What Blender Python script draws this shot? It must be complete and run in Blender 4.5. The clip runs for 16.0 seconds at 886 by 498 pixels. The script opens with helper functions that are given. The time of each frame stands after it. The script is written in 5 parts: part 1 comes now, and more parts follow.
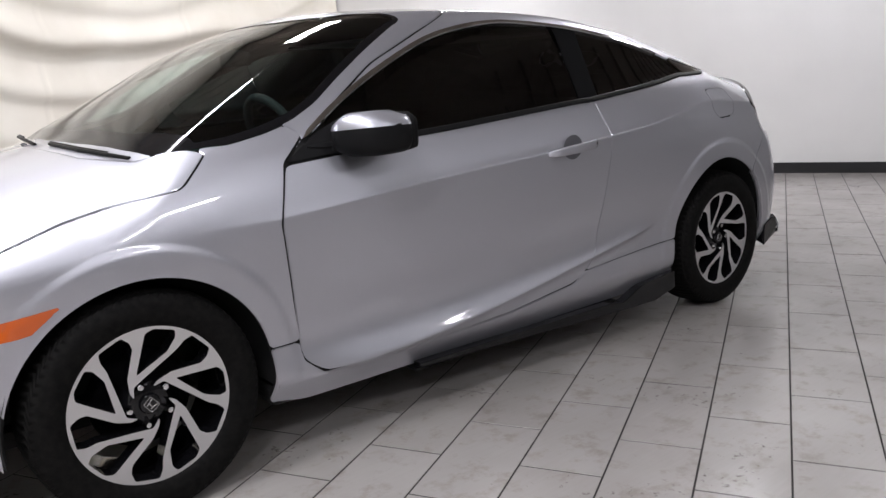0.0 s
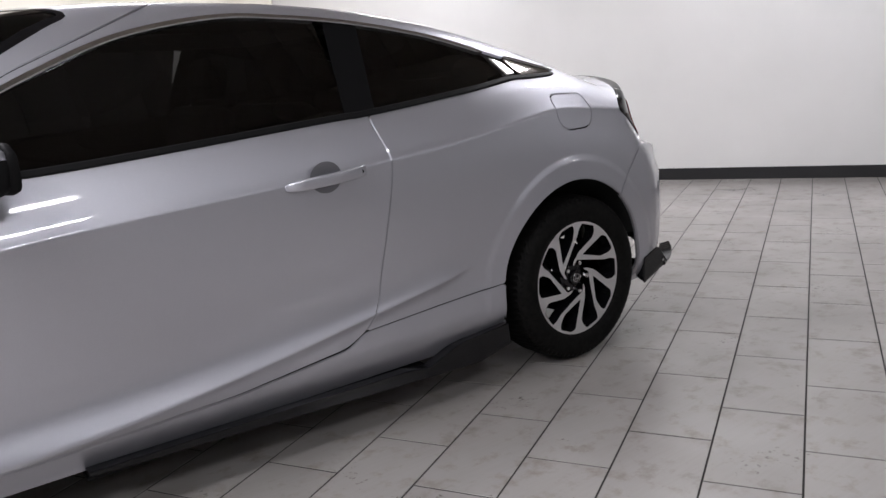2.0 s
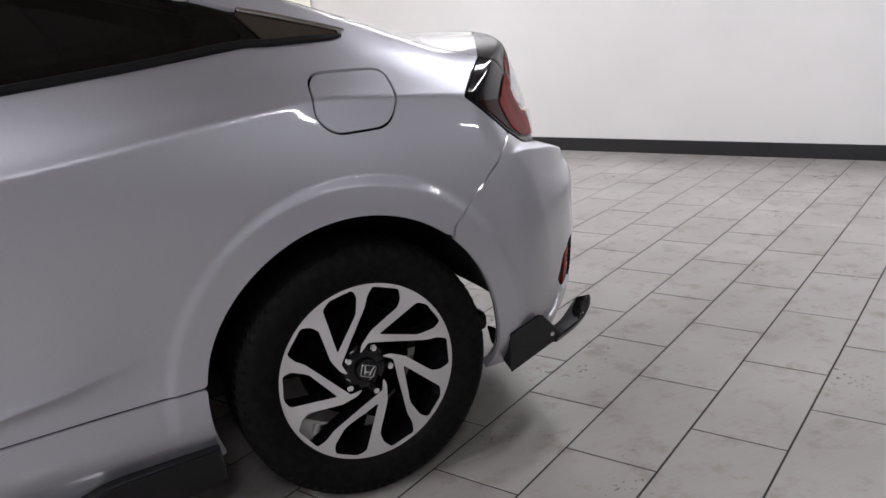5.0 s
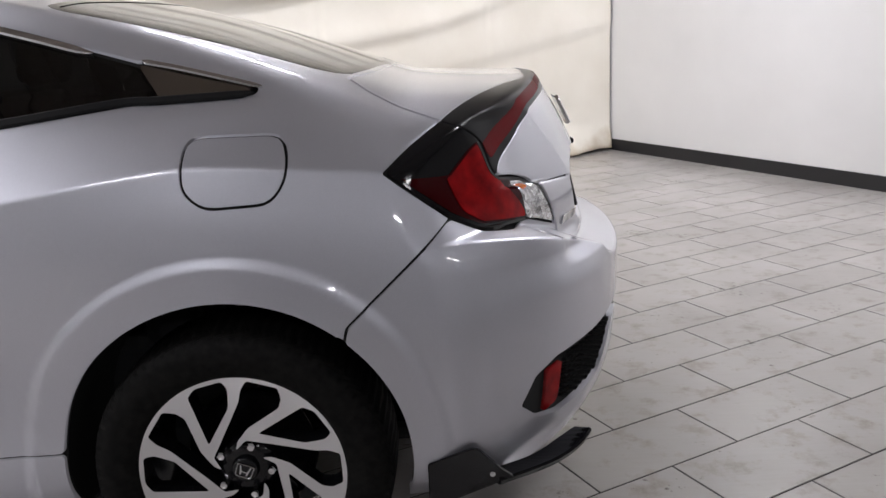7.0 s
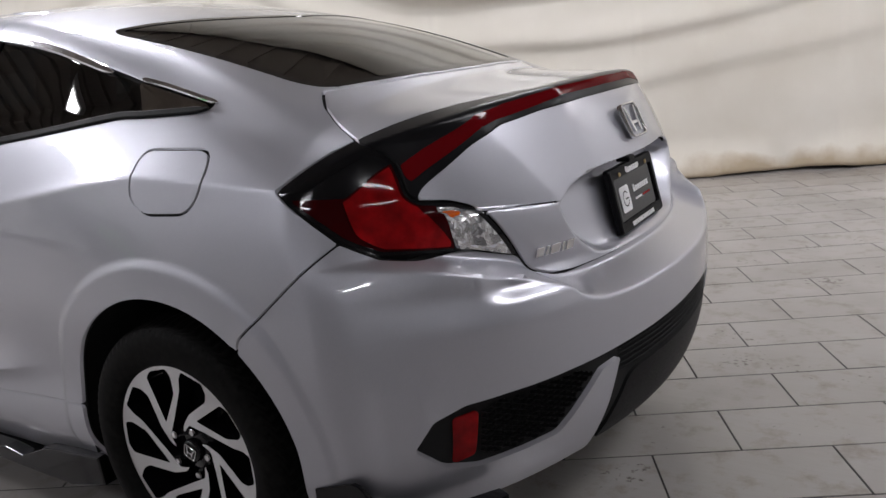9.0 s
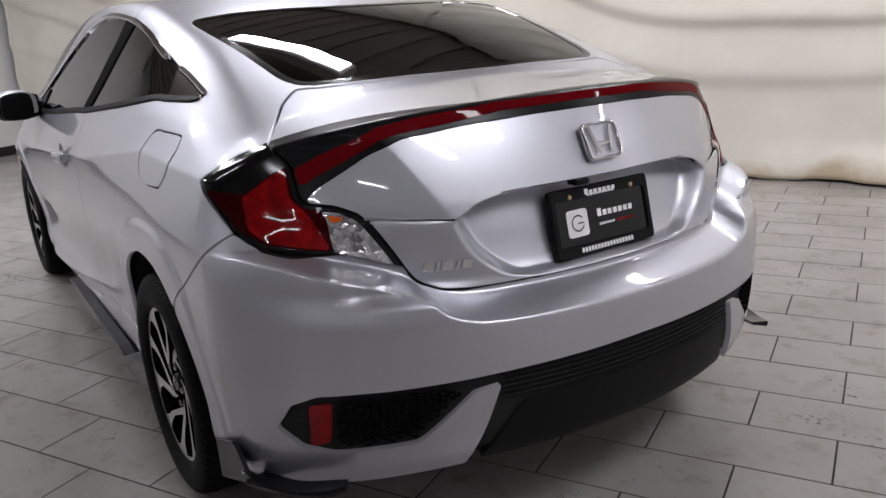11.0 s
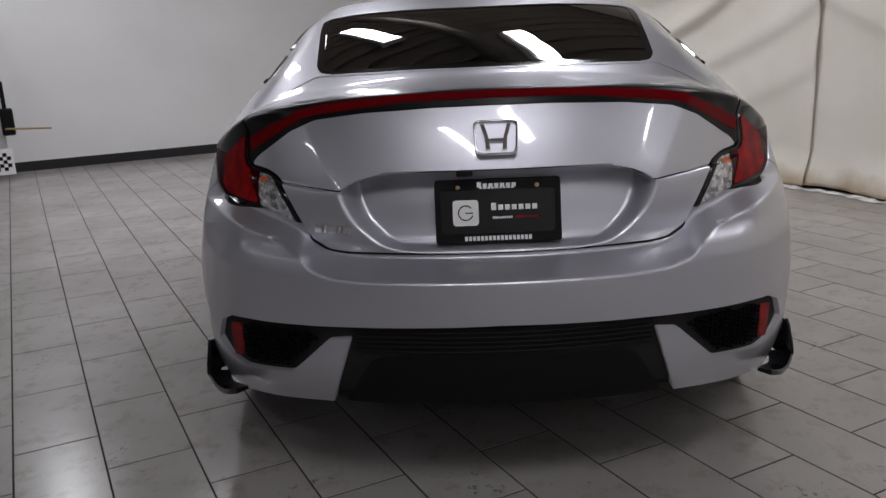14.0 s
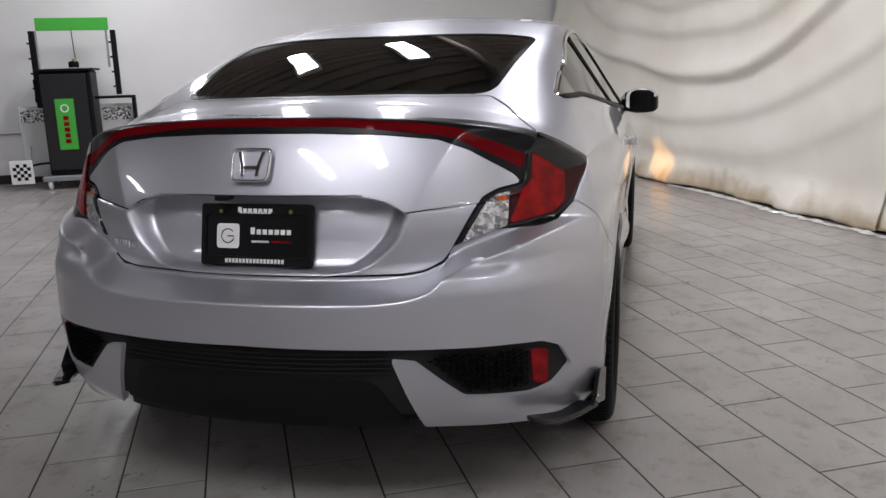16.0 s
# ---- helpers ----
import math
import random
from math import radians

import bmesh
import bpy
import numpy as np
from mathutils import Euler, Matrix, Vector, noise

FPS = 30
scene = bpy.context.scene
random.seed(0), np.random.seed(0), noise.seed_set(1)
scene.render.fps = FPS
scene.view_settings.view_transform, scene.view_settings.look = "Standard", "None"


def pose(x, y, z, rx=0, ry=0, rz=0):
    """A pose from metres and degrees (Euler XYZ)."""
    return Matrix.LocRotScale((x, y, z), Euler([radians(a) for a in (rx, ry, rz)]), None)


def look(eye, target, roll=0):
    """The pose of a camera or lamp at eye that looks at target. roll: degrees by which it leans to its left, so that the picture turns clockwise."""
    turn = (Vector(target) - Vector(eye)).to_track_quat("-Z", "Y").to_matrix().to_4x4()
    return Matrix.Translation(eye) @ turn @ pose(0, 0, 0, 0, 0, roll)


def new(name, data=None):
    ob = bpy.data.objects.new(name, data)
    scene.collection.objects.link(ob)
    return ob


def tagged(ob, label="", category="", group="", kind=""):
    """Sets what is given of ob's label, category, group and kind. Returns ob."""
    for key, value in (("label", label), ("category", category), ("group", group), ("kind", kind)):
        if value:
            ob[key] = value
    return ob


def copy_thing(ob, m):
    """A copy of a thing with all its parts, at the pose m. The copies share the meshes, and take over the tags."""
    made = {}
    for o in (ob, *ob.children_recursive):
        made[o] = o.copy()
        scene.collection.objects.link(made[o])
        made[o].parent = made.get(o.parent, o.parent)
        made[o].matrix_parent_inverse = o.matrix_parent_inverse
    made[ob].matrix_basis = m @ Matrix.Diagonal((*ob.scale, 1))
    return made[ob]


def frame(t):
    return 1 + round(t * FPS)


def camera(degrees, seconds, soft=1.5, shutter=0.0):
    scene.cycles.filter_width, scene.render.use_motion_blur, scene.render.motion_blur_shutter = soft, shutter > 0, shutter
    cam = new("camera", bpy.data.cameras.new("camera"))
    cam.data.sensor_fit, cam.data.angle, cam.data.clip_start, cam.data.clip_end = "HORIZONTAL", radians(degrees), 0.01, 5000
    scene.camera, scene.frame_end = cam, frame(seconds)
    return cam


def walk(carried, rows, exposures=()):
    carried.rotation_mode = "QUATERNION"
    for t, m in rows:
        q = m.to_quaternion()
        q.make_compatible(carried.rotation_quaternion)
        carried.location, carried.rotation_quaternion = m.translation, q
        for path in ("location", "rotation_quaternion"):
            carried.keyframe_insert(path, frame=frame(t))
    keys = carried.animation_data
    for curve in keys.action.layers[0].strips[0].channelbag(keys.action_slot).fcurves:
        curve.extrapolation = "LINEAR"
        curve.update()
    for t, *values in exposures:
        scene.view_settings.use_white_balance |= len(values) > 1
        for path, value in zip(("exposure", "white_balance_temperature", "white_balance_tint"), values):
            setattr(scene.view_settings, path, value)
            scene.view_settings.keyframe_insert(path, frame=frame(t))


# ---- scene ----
cam = camera(57.61, 16.0)
PATH = [
    (0, (3.3392, 2.9540, 1.1398), (2.1209, 1.4256, 0.7161), -3.15),
    (0.5, (3.0625, 2.9385, 1.1411), (1.8478, 1.4054, 0.7237), -2.56),
    (1, (2.7558, 2.8779, 1.1472), (1.4933, 1.3869, 0.7194), -2.63),
    (1.5, (2.4677, 2.9401, 1.1309), (1.2826, 1.3781, 0.7363), -4.12),
    (2, (2.1691, 2.9589, 1.1142), (1.0096, 1.3857, 0.6891), -4.26),
    (2.5, (1.8750, 2.9172, 1.1323), (0.6742, 1.3911, 0.6536), -3.36),
    (3, (1.6000, 2.8401, 1.1077), (0.4620, 1.2754, 0.6011), -4.71),
    (5.5, (0.2971, 2.5123, 1.0964), (-0.3367, 0.6917, 0.5638), -4.20),
    (6, (0.0138, 2.5085, 1.1227), (-0.3603, 0.6114, 0.6120), -4.61),
    (6.5, (-0.2336, 2.4546, 1.1465), (-0.3917, 0.5222, 0.6558), -3.66),
    (7, (-0.4808, 2.3666, 1.1846), (-0.4305, 0.4364, 0.6632), -3.11),
    (7.5, (-0.7745, 2.3133, 1.1966), (-0.4382, 0.3970, 0.7335), -2.45),
    (8, (-1.0035, 2.2086, 1.1975), (-0.4258, 0.3443, 0.7610), -2.43),
    (8.5, (-1.2208, 2.0590, 1.1835), (-0.4478, 0.2885, 0.6657), -3.63),
    (9, (-1.4430, 1.9550, 1.1814), (-0.3983, 0.3240, 0.6829), -5.25),
    (11.5, (-2.3159, 1.1322, 1.2582), (-0.5696, 0.3068, 0.7396), -3.27),
    (12, (-2.4912, 0.9580, 1.2387), (-0.6327, 0.3631, 0.8004), -2.69),
    (12.5, (-2.6111, 0.7789, 1.2120), (-0.7160, 0.3115, 0.7762), -0.53),
    (13, (-2.6240, 0.5358, 1.1906), (-0.7090, 0.1856, 0.7325), -0.19),
    (13.5, (-2.6702, 0.3165, 1.1737), (-0.7433, 0.1362, 0.6690), -2.91),
    (14, (-2.7452, 0.0954, 1.1823), (-0.8086, 0.1399, 0.6847), -2.56),
    (14.5, (-2.7190, -0.1770, 1.1713), (-0.7885, -0.0397, 0.6667), -2.10),
    (15, (-2.6910, -0.4514, 1.1760), (-0.7634, -0.1887, 0.7122), -2.32),
    (15.5, (-2.7097, -0.6975, 1.1987), (-0.8112, -0.2587, 0.7478), -1.98),
    (16, (-2.6411, -0.9768, 1.1766), (-0.7513, -0.4884, 0.7402), -1.66),
]
walk(cam, [(t, look(eye, target, roll)) for t, eye, target, roll in PATH],
     [(0, .1), (3, .18), (6, .25), (7, .22), (8, -.1), (9, -.28), (11.5, -.22), (12.5, -.42), (14, -.86), (14.5, -.76), (15.5, -.38), (16, -.4)])

# ---- room axes: u along the tile rows, v across ----
TURN = radians(28.44)
UX, UY = math.cos(TURN), math.sin(TURN)
ROOM = Matrix.Rotation(TURN, 4, "Z")
U0, U1, V0, V1, HIGH = -4.30, 7.60, -4.04, 10.5, 3.6


def at_room(u, v, z=0.0):
    return Vector((u * UX - v * UY, u * UY + v * UX, z))


# ---- light ----
world = bpy.data.worlds.new("world")
world.use_nodes = True
scene.world = world
world.node_tree.nodes["Background"].inputs[0].default_value = (0.9, 0.95, 1.0, 1)
world.node_tree.nodes["Background"].inputs[1].default_value = 0.3
# place and power of each tube, tuned singly; last two are unseen added fill
LIGHTS = [(1.93, -1.85, 62), (3.70, -0.85, 55), (4.20, 0.20, 52), (6.20, 1.50, 50), (-2.65, 1.95, 40), (-2.70, 0.85, 34), (-3.65, -1.60, 50), (-1.00, -2.60, 36), (3.60, 3.60, 40), (1.20, 7.60, 45), (-2.40, 7.60, 30)]
for u, v, power in LIGHTS:
    lamp = bpy.data.lights.new("ceiling_lamp", "AREA")
    lamp.shape, lamp.size, lamp.size_y = "RECTANGLE", 1.2, 0.2
    lamp.energy, lamp.color = power, (0.955, 0.945, 1.015)
    ob = new("ceiling_lamp", lamp)
    ob.matrix_world = Matrix.Translation(at_room(u, v, HIGH - 0.17)) @ ROOM

# low sun that slips in past the edge of the drape and warms its hem
beam = bpy.data.lights.new("warm_beam", "SPOT")
beam.energy, beam.color, beam.spot_size, beam.spot_blend, beam.shadow_soft_size = 1000.0, (1.0, .5, .14), radians(6.5), .7, .02
ob = new("warm_beam", beam)
ob.matrix_world = Matrix.Translation(at_room(7.0, -2.2, 2.2)) @ (at_room(4.45, -3.76, .12) - at_room(7.0, -2.2, 2.2)).to_track_quat("-Z", "Y").to_matrix().to_4x4()


# ---- materials ----
def mat(name, colour=(.5, .5, .5), rough=.5, metal=0.0, coat=0.0, **more):
    m = bpy.data.materials.new(name)
    m.use_nodes = True
    b = m.node_tree.nodes["Principled BSDF"]
    b.inputs["Base Color"].default_value = (*colour, 1)
    b.inputs["Roughness"].default_value = rough
    b.inputs["Metallic"].default_value = metal
    b.inputs["Coat Weight"].default_value = coat
    b.inputs["Coat Roughness"].default_value = 0.04
    for key, value in more.items():
        b.inputs[key.replace("_", " ").title().replace("Ior", "IOR")].default_value = value
    return m


def node(m, kind, **sets):
    n = m.node_tree.nodes.new(kind)
    for key, value in sets.items():
        if key in n.inputs:
            n.inputs[key].default_value = value
    return n


def link(m, a, out, b, socket):
    m.node_tree.links.new(a.outputs[out], b.inputs[socket])


def vary(m, scale, low, high, detail=4.0, kind="Base Color", stretch=None, random_part=0.0):
    """Drives an input by noise between two values, in object metres."""
    b = m.node_tree.nodes["Principled BSDF"]
    tex, ramp = node(m, "ShaderNodeTexNoise", Scale=scale, Detail=detail), node(m, "ShaderNodeValToRGB")
    co = node(m, "ShaderNodeTexCoord")
    mp = node(m, "ShaderNodeMapping")
    if stretch:
        mp.inputs["Scale"].default_value = stretch
    link(m, co, "Object", mp, "Vector")
    link(m, mp, "Vector", tex, "Vector")
    link(m, tex, "Fac", ramp, "Fac")
    ramp.color_ramp.elements[0].position, ramp.color_ramp.elements[1].position = 0.3, 0.7
    pad = (lambda c: (*c, 1) if isinstance(c, tuple) else (c, c, c, 1))
    ramp.color_ramp.elements[0].color, ramp.color_ramp.elements[1].color = pad(low), pad(high)
    link(m, ramp, "Color", b, kind)
    return ramp


def bumpy(m, scale, strength, distance=0.002, detail=3.0):
    b = m.node_tree.nodes["Principled BSDF"]
    tex, bump, co = node(m, "ShaderNodeTexNoise", Scale=scale, Detail=detail), node(m, "ShaderNodeBump", Strength=strength, Distance=distance), node(m, "ShaderNodeTexCoord")
    link(m, co, "Object", tex, "Vector")
    link(m, tex, "Fac", bump, "Height")
    link(m, bump, "Normal", b, "Normal")
    return bump


PAINT = mat("silver_paint", (.53, .538, .588), .43, .85, 1.0, coat_ior=1.6)
vary(PAINT, 900, (.50, .507, .556), (.58, .588, .644), 2)
bumpy(PAINT, 1400, .06, .0004, 1)
SATIN_BLACK = mat("satin_black", (.006, .006, .007), .28, 0, .0, specular_ior_level=.2)
BLACK_GLOSS = mat("gloss_black", (.006, .006, .007), .10, 0, .0, specular_ior_level=.4)
BLACK = mat("black_plastic", (.009, .009, .0095), .5, specular_ior_level=.1)
vary(BLACK, 300, .38, .55, 3, "Roughness")
SHELL = mat("dark_underbody", (.006, .006, .006), .8)
PILLAR = mat("matt_black_film", (.007, .007, .0075), .7, specular_ior_level=.02)
DARK_CHROME = mat("dark_chrome", (.30, .28, .26), .09, 1)
CHROME = mat("chrome", (.75, .75, .76), .07, 1)


def pane_look(name, tint, gloss=1.0):
    """Thin tinted glass: a clear tinted layer under a mirror layer that follows Fresnel."""
    m = bpy.data.materials.new(name)
    m.use_nodes = True
    m.node_tree.nodes.clear()
    out, mix = node(m, "ShaderNodeOutputMaterial"), node(m, "ShaderNodeMixShader")
    clear, shine, fr = node(m, "ShaderNodeBsdfTransparent"), node(m, "ShaderNodeBsdfGlossy"), node(m, "ShaderNodeFresnel")
    clear.inputs["Color"].default_value = (*tint, 1)
    shine.inputs["Color"].default_value = (gloss, gloss, gloss, 1)
    shine.inputs["Roughness"].default_value = .012
    fr.inputs["IOR"].default_value = 1.55
    link(m, fr, "Fac", mix, 0)
    m.node_tree.links.new(clear.outputs[0], mix.inputs[1])
    m.node_tree.links.new(shine.outputs[0], mix.inputs[2])
    m.node_tree.links.new(mix.outputs[0], out.inputs["Surface"])
    return m


SIDE_GLASS = pane_look("dark_side_glass", (.05, .052, .055))
BACK_GLASS = pane_look("dark_rear_glass", (.03, .03, .03))
CLEAR_GLASS = pane_look("windshield_glass", (.50, .62, .58))
# darker copy of the red lens; its inner depth is put into the colour
RED_DARK = mat("dark_red_lens", (.030, .0012, .002), .08, 0, .5, specular_ior_level=.0)
DISC = mat("brake_disc_steel", (.35, .34, .33), .4, .9)
# darkened copy of the body paint, shade of the handle recess in its colour
CUP_SHADE = mat("shaded_cup_paint", (.22, .22, .24), .4, .7, .6)
MIRROR = mat("mirror_silver", (.85, .86, .87), .02, 1)
BRASS = mat("brass", (.55, .42, .2), .3, 1)
INTERIOR = mat("dark_fabric", (.02, .02, .022), .8)
HEADLINER = mat("grey_headliner", (.25, .25, .25), .9)
RUBBER = mat("tyre_rubber", (.009, .009, .009), .6, specular_ior_level=.07)
vary(RUBBER, 60, (.004, .004, .004), (.010, .0095, .009), 4)
MACHINED = mat("machined_alloy", (.72, .72, .73), .28, .9, .6)
STRIP_RED = mat("deep_red_lens", (.12, .003, .005), .14, 0, .25, specular_ior_level=.0)
RED = mat("red_lens", (.26, .005, .007), .08, 0, .4, specular_ior_level=.0)
vary(RED, 24, (.13, .003, .004), (.31, .006, .008), 3)
CLEAR = mat("clear_lens", (.75, .76, .78), .16, .75, 1)


def facet_look():
    """Bright reflector cells behind a clear cover."""
    b = CLEAR.node_tree.nodes["Principled BSDF"]
    co, cell, ramp, bump = node(CLEAR, "ShaderNodeTexCoord"), node(CLEAR, "ShaderNodeTexVoronoi", Scale=62.0), node(CLEAR, "ShaderNodeValToRGB"), node(CLEAR, "ShaderNodeBump", Strength=.9, Distance=.006)
    cell.distance = "CHEBYCHEV"
    link(CLEAR, co, "Object", cell, "Vector")
    link(CLEAR, cell, "Color", ramp, "Fac")
    ramp.color_ramp.elements[0].color, ramp.color_ramp.elements[1].color = (.30, .30, .31, 1), (.92, .92, .92, 1)
    ramp.color_ramp.elements[0].position, ramp.color_ramp.elements[1].position = .25, .75
    link(CLEAR, ramp, "Color", b, "Base Color")
    link(CLEAR, cell, "Distance", bump, "Height")
    link(CLEAR, bump, "Normal", b, "Normal")


facet_look()
ORANGE = mat("amber_lens", (.58, .10, .01), .1, 0, 1)
WALL = mat("white_wall_paint", (.78, .78, .77), .6)
vary(WALL, 1.2, (.74, .74, .735), (.80, .80, .795), 5)
SKIRTING = mat("black_baseboard", (.012, .012, .014), .4)
CLOTH = mat("canvas_drape", (.80, .775, .71), .9)


def cloth_look():
    """Off-white canvas with soft blotches and brown damp stains creeping up from the hem."""
    m, b = CLOTH, CLOTH.node_tree.nodes["Principled BSDF"]
    geo = node(m, "ShaderNodeNewGeometry")
    blot, edge, fine = node(m, "ShaderNodeTexNoise", Scale=1.3, Detail=5.0), node(m, "ShaderNodeTexNoise", Scale=2.6, Detail=6.0), node(m, "ShaderNodeTexNoise", Scale=260.0, Detail=2.0)
    sep = node(m, "ShaderNodeSeparateXYZ")
    for t in (blot, edge, fine):
        link(m, geo, "Position", t, "Vector")
    link(m, geo, "Position", sep, "Vector")
    ramp = node(m, "ShaderNodeValToRGB")
    ramp.color_ramp.elements[0].position, ramp.color_ramp.elements[1].position = .3, .7
    ramp.color_ramp.elements[0].color, ramp.color_ramp.elements[1].color = (.73, .69, .60, 1), (.85, .82, .74, 1)
    link(m, blot, "Fac", ramp, "Fac")
    h = node(m, "ShaderNodeMath")
    h.operation = "MULTIPLY_ADD"
    h.inputs[1].default_value = -.55
    link(m, edge, "Fac", h, 0)
    link(m, sep, "Z", h, 2)
    mask = node(m, "ShaderNodeMapRange")
    mask.inputs["From Min"].default_value, mask.inputs["From Max"].default_value = -.10, -.25
    mask.inputs["To Min"].default_value, mask.inputs["To Max"].default_value = 0.0, .75
    link(m, h, "Value", mask, "Value")
    mix = node(m, "ShaderNodeMix")
    mix.data_type = "RGBA"
    mix.inputs[7].default_value = (.42, .31, .17, 1)
    m.node_tree.links.new(mask.outputs["Result"], mix.inputs[0])
    m.node_tree.links.new(ramp.outputs["Color"], mix.inputs[6])
    m.node_tree.links.new(mix.outputs[2], b.inputs["Base Color"])
    bump = node(m, "ShaderNodeBump", Strength=.3, Distance=.001)
    link(m, fine, "Fac", bump, "Height")
    link(m, bump, "Normal", b, "Normal")


cloth_look()
GROUT = mat("dark_grout", (.014, .012, .011), .85)
TILE = mat("porcelain_tile", (.50, .47, .44), .32, 0, 0)
def tile_look():
    """Pale tile with fine streaks along its length, cloudy patches and a tone of its own per piece."""
    m, b = TILE, TILE.node_tree.nodes["Principled BSDF"]
    geo, info = node(m, "ShaderNodeNewGeometry"), node(m, "ShaderNodeObjectInfo")
    co = node(m, "ShaderNodeNewGeometry")
    mp = node(m, "ShaderNodeMapping")
    mp.inputs["Rotation"].default_value = (0, 0, -TURN)
    mp.inputs["Scale"].default_value = (2.2, 34, 1)
    link(m, co, "Position", mp, "Vector")
    streak, cloud, dirt = node(m, "ShaderNodeTexNoise", Scale=3.0, Detail=6.0), node(m, "ShaderNodeTexNoise", Scale=1.7, Detail=5.0), node(m, "ShaderNodeTexNoise", Scale=9.0, Detail=8.0, Roughness=.7)
    link(m, mp, "Vector", streak, "Vector")
    link(m, co, "Position", cloud, "Vector")
    link(m, co, "Position", dirt, "Vector")
    rnd = node(m, "ShaderNodeMath")
    rnd.operation = "ADD"
    link(m, geo, "Random Per Island", rnd, 0)
    link(m, info, "Random", rnd, 1)
    total = node(m, "ShaderNodeMath")
    total.operation = "MULTIPLY_ADD"
    total.inputs[1].default_value = .10
    link(m, rnd, "Value", total, 0)
    s1 = node(m, "ShaderNodeMath")
    s1.operation = "MULTIPLY_ADD"
    s1.inputs[1].default_value = .14
    link(m, streak, "Fac", s1, 0)
    s2 = node(m, "ShaderNodeMath")
    s2.operation = "MULTIPLY_ADD"
    s2.inputs[1].default_value = .75
    link(m, cloud, "Fac", s2, 0)
    link(m, s2, "Value", s1, 2)
    link(m, s1, "Value", total, 2)
    s2.inputs[2].default_value = -.05
    ramp = node(m, "ShaderNodeValToRGB")
    ramp.color_ramp.elements[0].position, ramp.color_ramp.elements[1].position = .28, .78
    ramp.color_ramp.elements[0].color, ramp.color_ramp.elements[1].color = (.275, .256, .242, 1), (.395, .376, .362, 1)
    link(m, total, "Value", ramp, "Fac")
    spots = node(m, "ShaderNodeValToRGB")
    spots.color_ramp.elements[0].position, spots.color_ramp.elements[1].position = .52, .74
    spots.color_ramp.elements[1].color = (.62, .62, .62, 1)
    link(m, dirt, "Fac", spots, "Fac")
    mix = node(m, "ShaderNodeMix")
    mix.data_type = "RGBA"
    m.node_tree.links.new(ramp.outputs["Color"], mix.inputs[6])
    mix.inputs[7].default_value = (.17, .135, .105, 1)
    m.node_tree.links.new(spots.outputs["Color"], mix.inputs[0])
    # small scuffs scattered in loose groups
    scuff, where = node(m, "ShaderNodeTexNoise", Scale=42.0, Detail=3.0, Roughness=.6), node(m, "ShaderNodeTexNoise", Scale=3.1, Detail=2.0)
    link(m, co, "Position", scuff, "Vector")
    link(m, co, "Position", where, "Vector")
    both = node(m, "ShaderNodeMath")
    both.operation = "MULTIPLY"
    link(m, scuff, "Fac", both, 0)
    link(m, where, "Fac", both, 1)
    dots = node(m, "ShaderNodeMapRange")
    dots.inputs["From Min"].default_value, dots.inputs["From Max"].default_value = .385, .45
    dots.inputs["To Min"].default_value, dots.inputs["To Max"].default_value = 0.0, .75
    link(m, both, "Value", dots, "Value")
    worn = node(m, "ShaderNodeMix")
    worn.data_type = "RGBA"
    worn.inputs[7].default_value = (.09, .075, .065, 1)
    m.node_tree.links.new(dots.outputs["Result"], worn.inputs[0])
    m.node_tree.links.new(mix.outputs[2], worn.inputs[6])
    m.node_tree.links.new(worn.outputs[2], b.inputs["Base Color"])
    rr = node(m, "ShaderNodeValToRGB")
    rr.color_ramp.elements[0].color, rr.color_ramp.elements[1].color = (.15, .15, .15, 1), (.30, .30, .30, 1)
    link(m, cloud, "Fac", rr, "Fac")
    link(m, rr, "Color", b, "Roughness")
    bump = node(m, "ShaderNodeBump", Strength=.02, Distance=.0008)
    link(m, streak, "Fac", bump, "Height")
    link(m, bump, "Normal", b, "Normal")


tile_look()
FILM = mat("clear_film", (.78, .78, .76), .12, 0, .6)
CEILING = mat("ceiling_paint", (.26, .23, .205), .7)
# grey set to tune the fill light from the unseen side of the hall
FILL_WALL = mat("fill_grey_wall", (.42, .42, .41), .7)
vary(FILL_WALL, .8, (.38, .38, .37), (.46, .455, .45), 4)
WHITE = mat("white_vinyl", (.85, .85, .85), .4)
GREEN = mat("green_sign", (.06, .42, .05), .4)
STEEL = mat("painted_steel", (.30, .31, .32), .4, .3)
BOARD = mat("grey_board", (.62, .62, .62), .6)
SPECKLE = mat("speckled_print", (.5, .5, .5), .6)
speck = vary(SPECKLE, 45, (.03, .03, .03), (.75, .75, .75), 2)
speck.color_ramp.elements[0].position, speck.color_ramp.elements[1].position = .47, .53
GLOW = mat("lamp_diffuser", (.9, .9, .9), .5)
GLOW.node_tree.nodes["Principled BSDF"].inputs["Emission Color"].default_value = (1, .98, .95, 1)
GLOW.node_tree.nodes["Principled BSDF"].inputs["Emission Strength"].default_value = 7.0


# ---- building helpers ----
def part(name, bm, material, parent=None, label="", smooth=False):
    """Links a bmesh as one mesh object under a thing."""
    me = bpy.data.meshes.new(name)
    bm.to_mesh(me)
    bm.free()
    me.materials.append(material)
    if smooth:
        me.polygons.foreach_set("use_smooth", [True] * len(me.polygons))
    ob = new(name, me)
    if parent:
        ob.parent = parent
    return tagged(ob, label)


def thing(name, label, category, m=None, group="", kind=""):
    ob = new(name)
    if m is not None:
        ob.matrix_world = m
    return tagged(ob, label, category, group, kind)


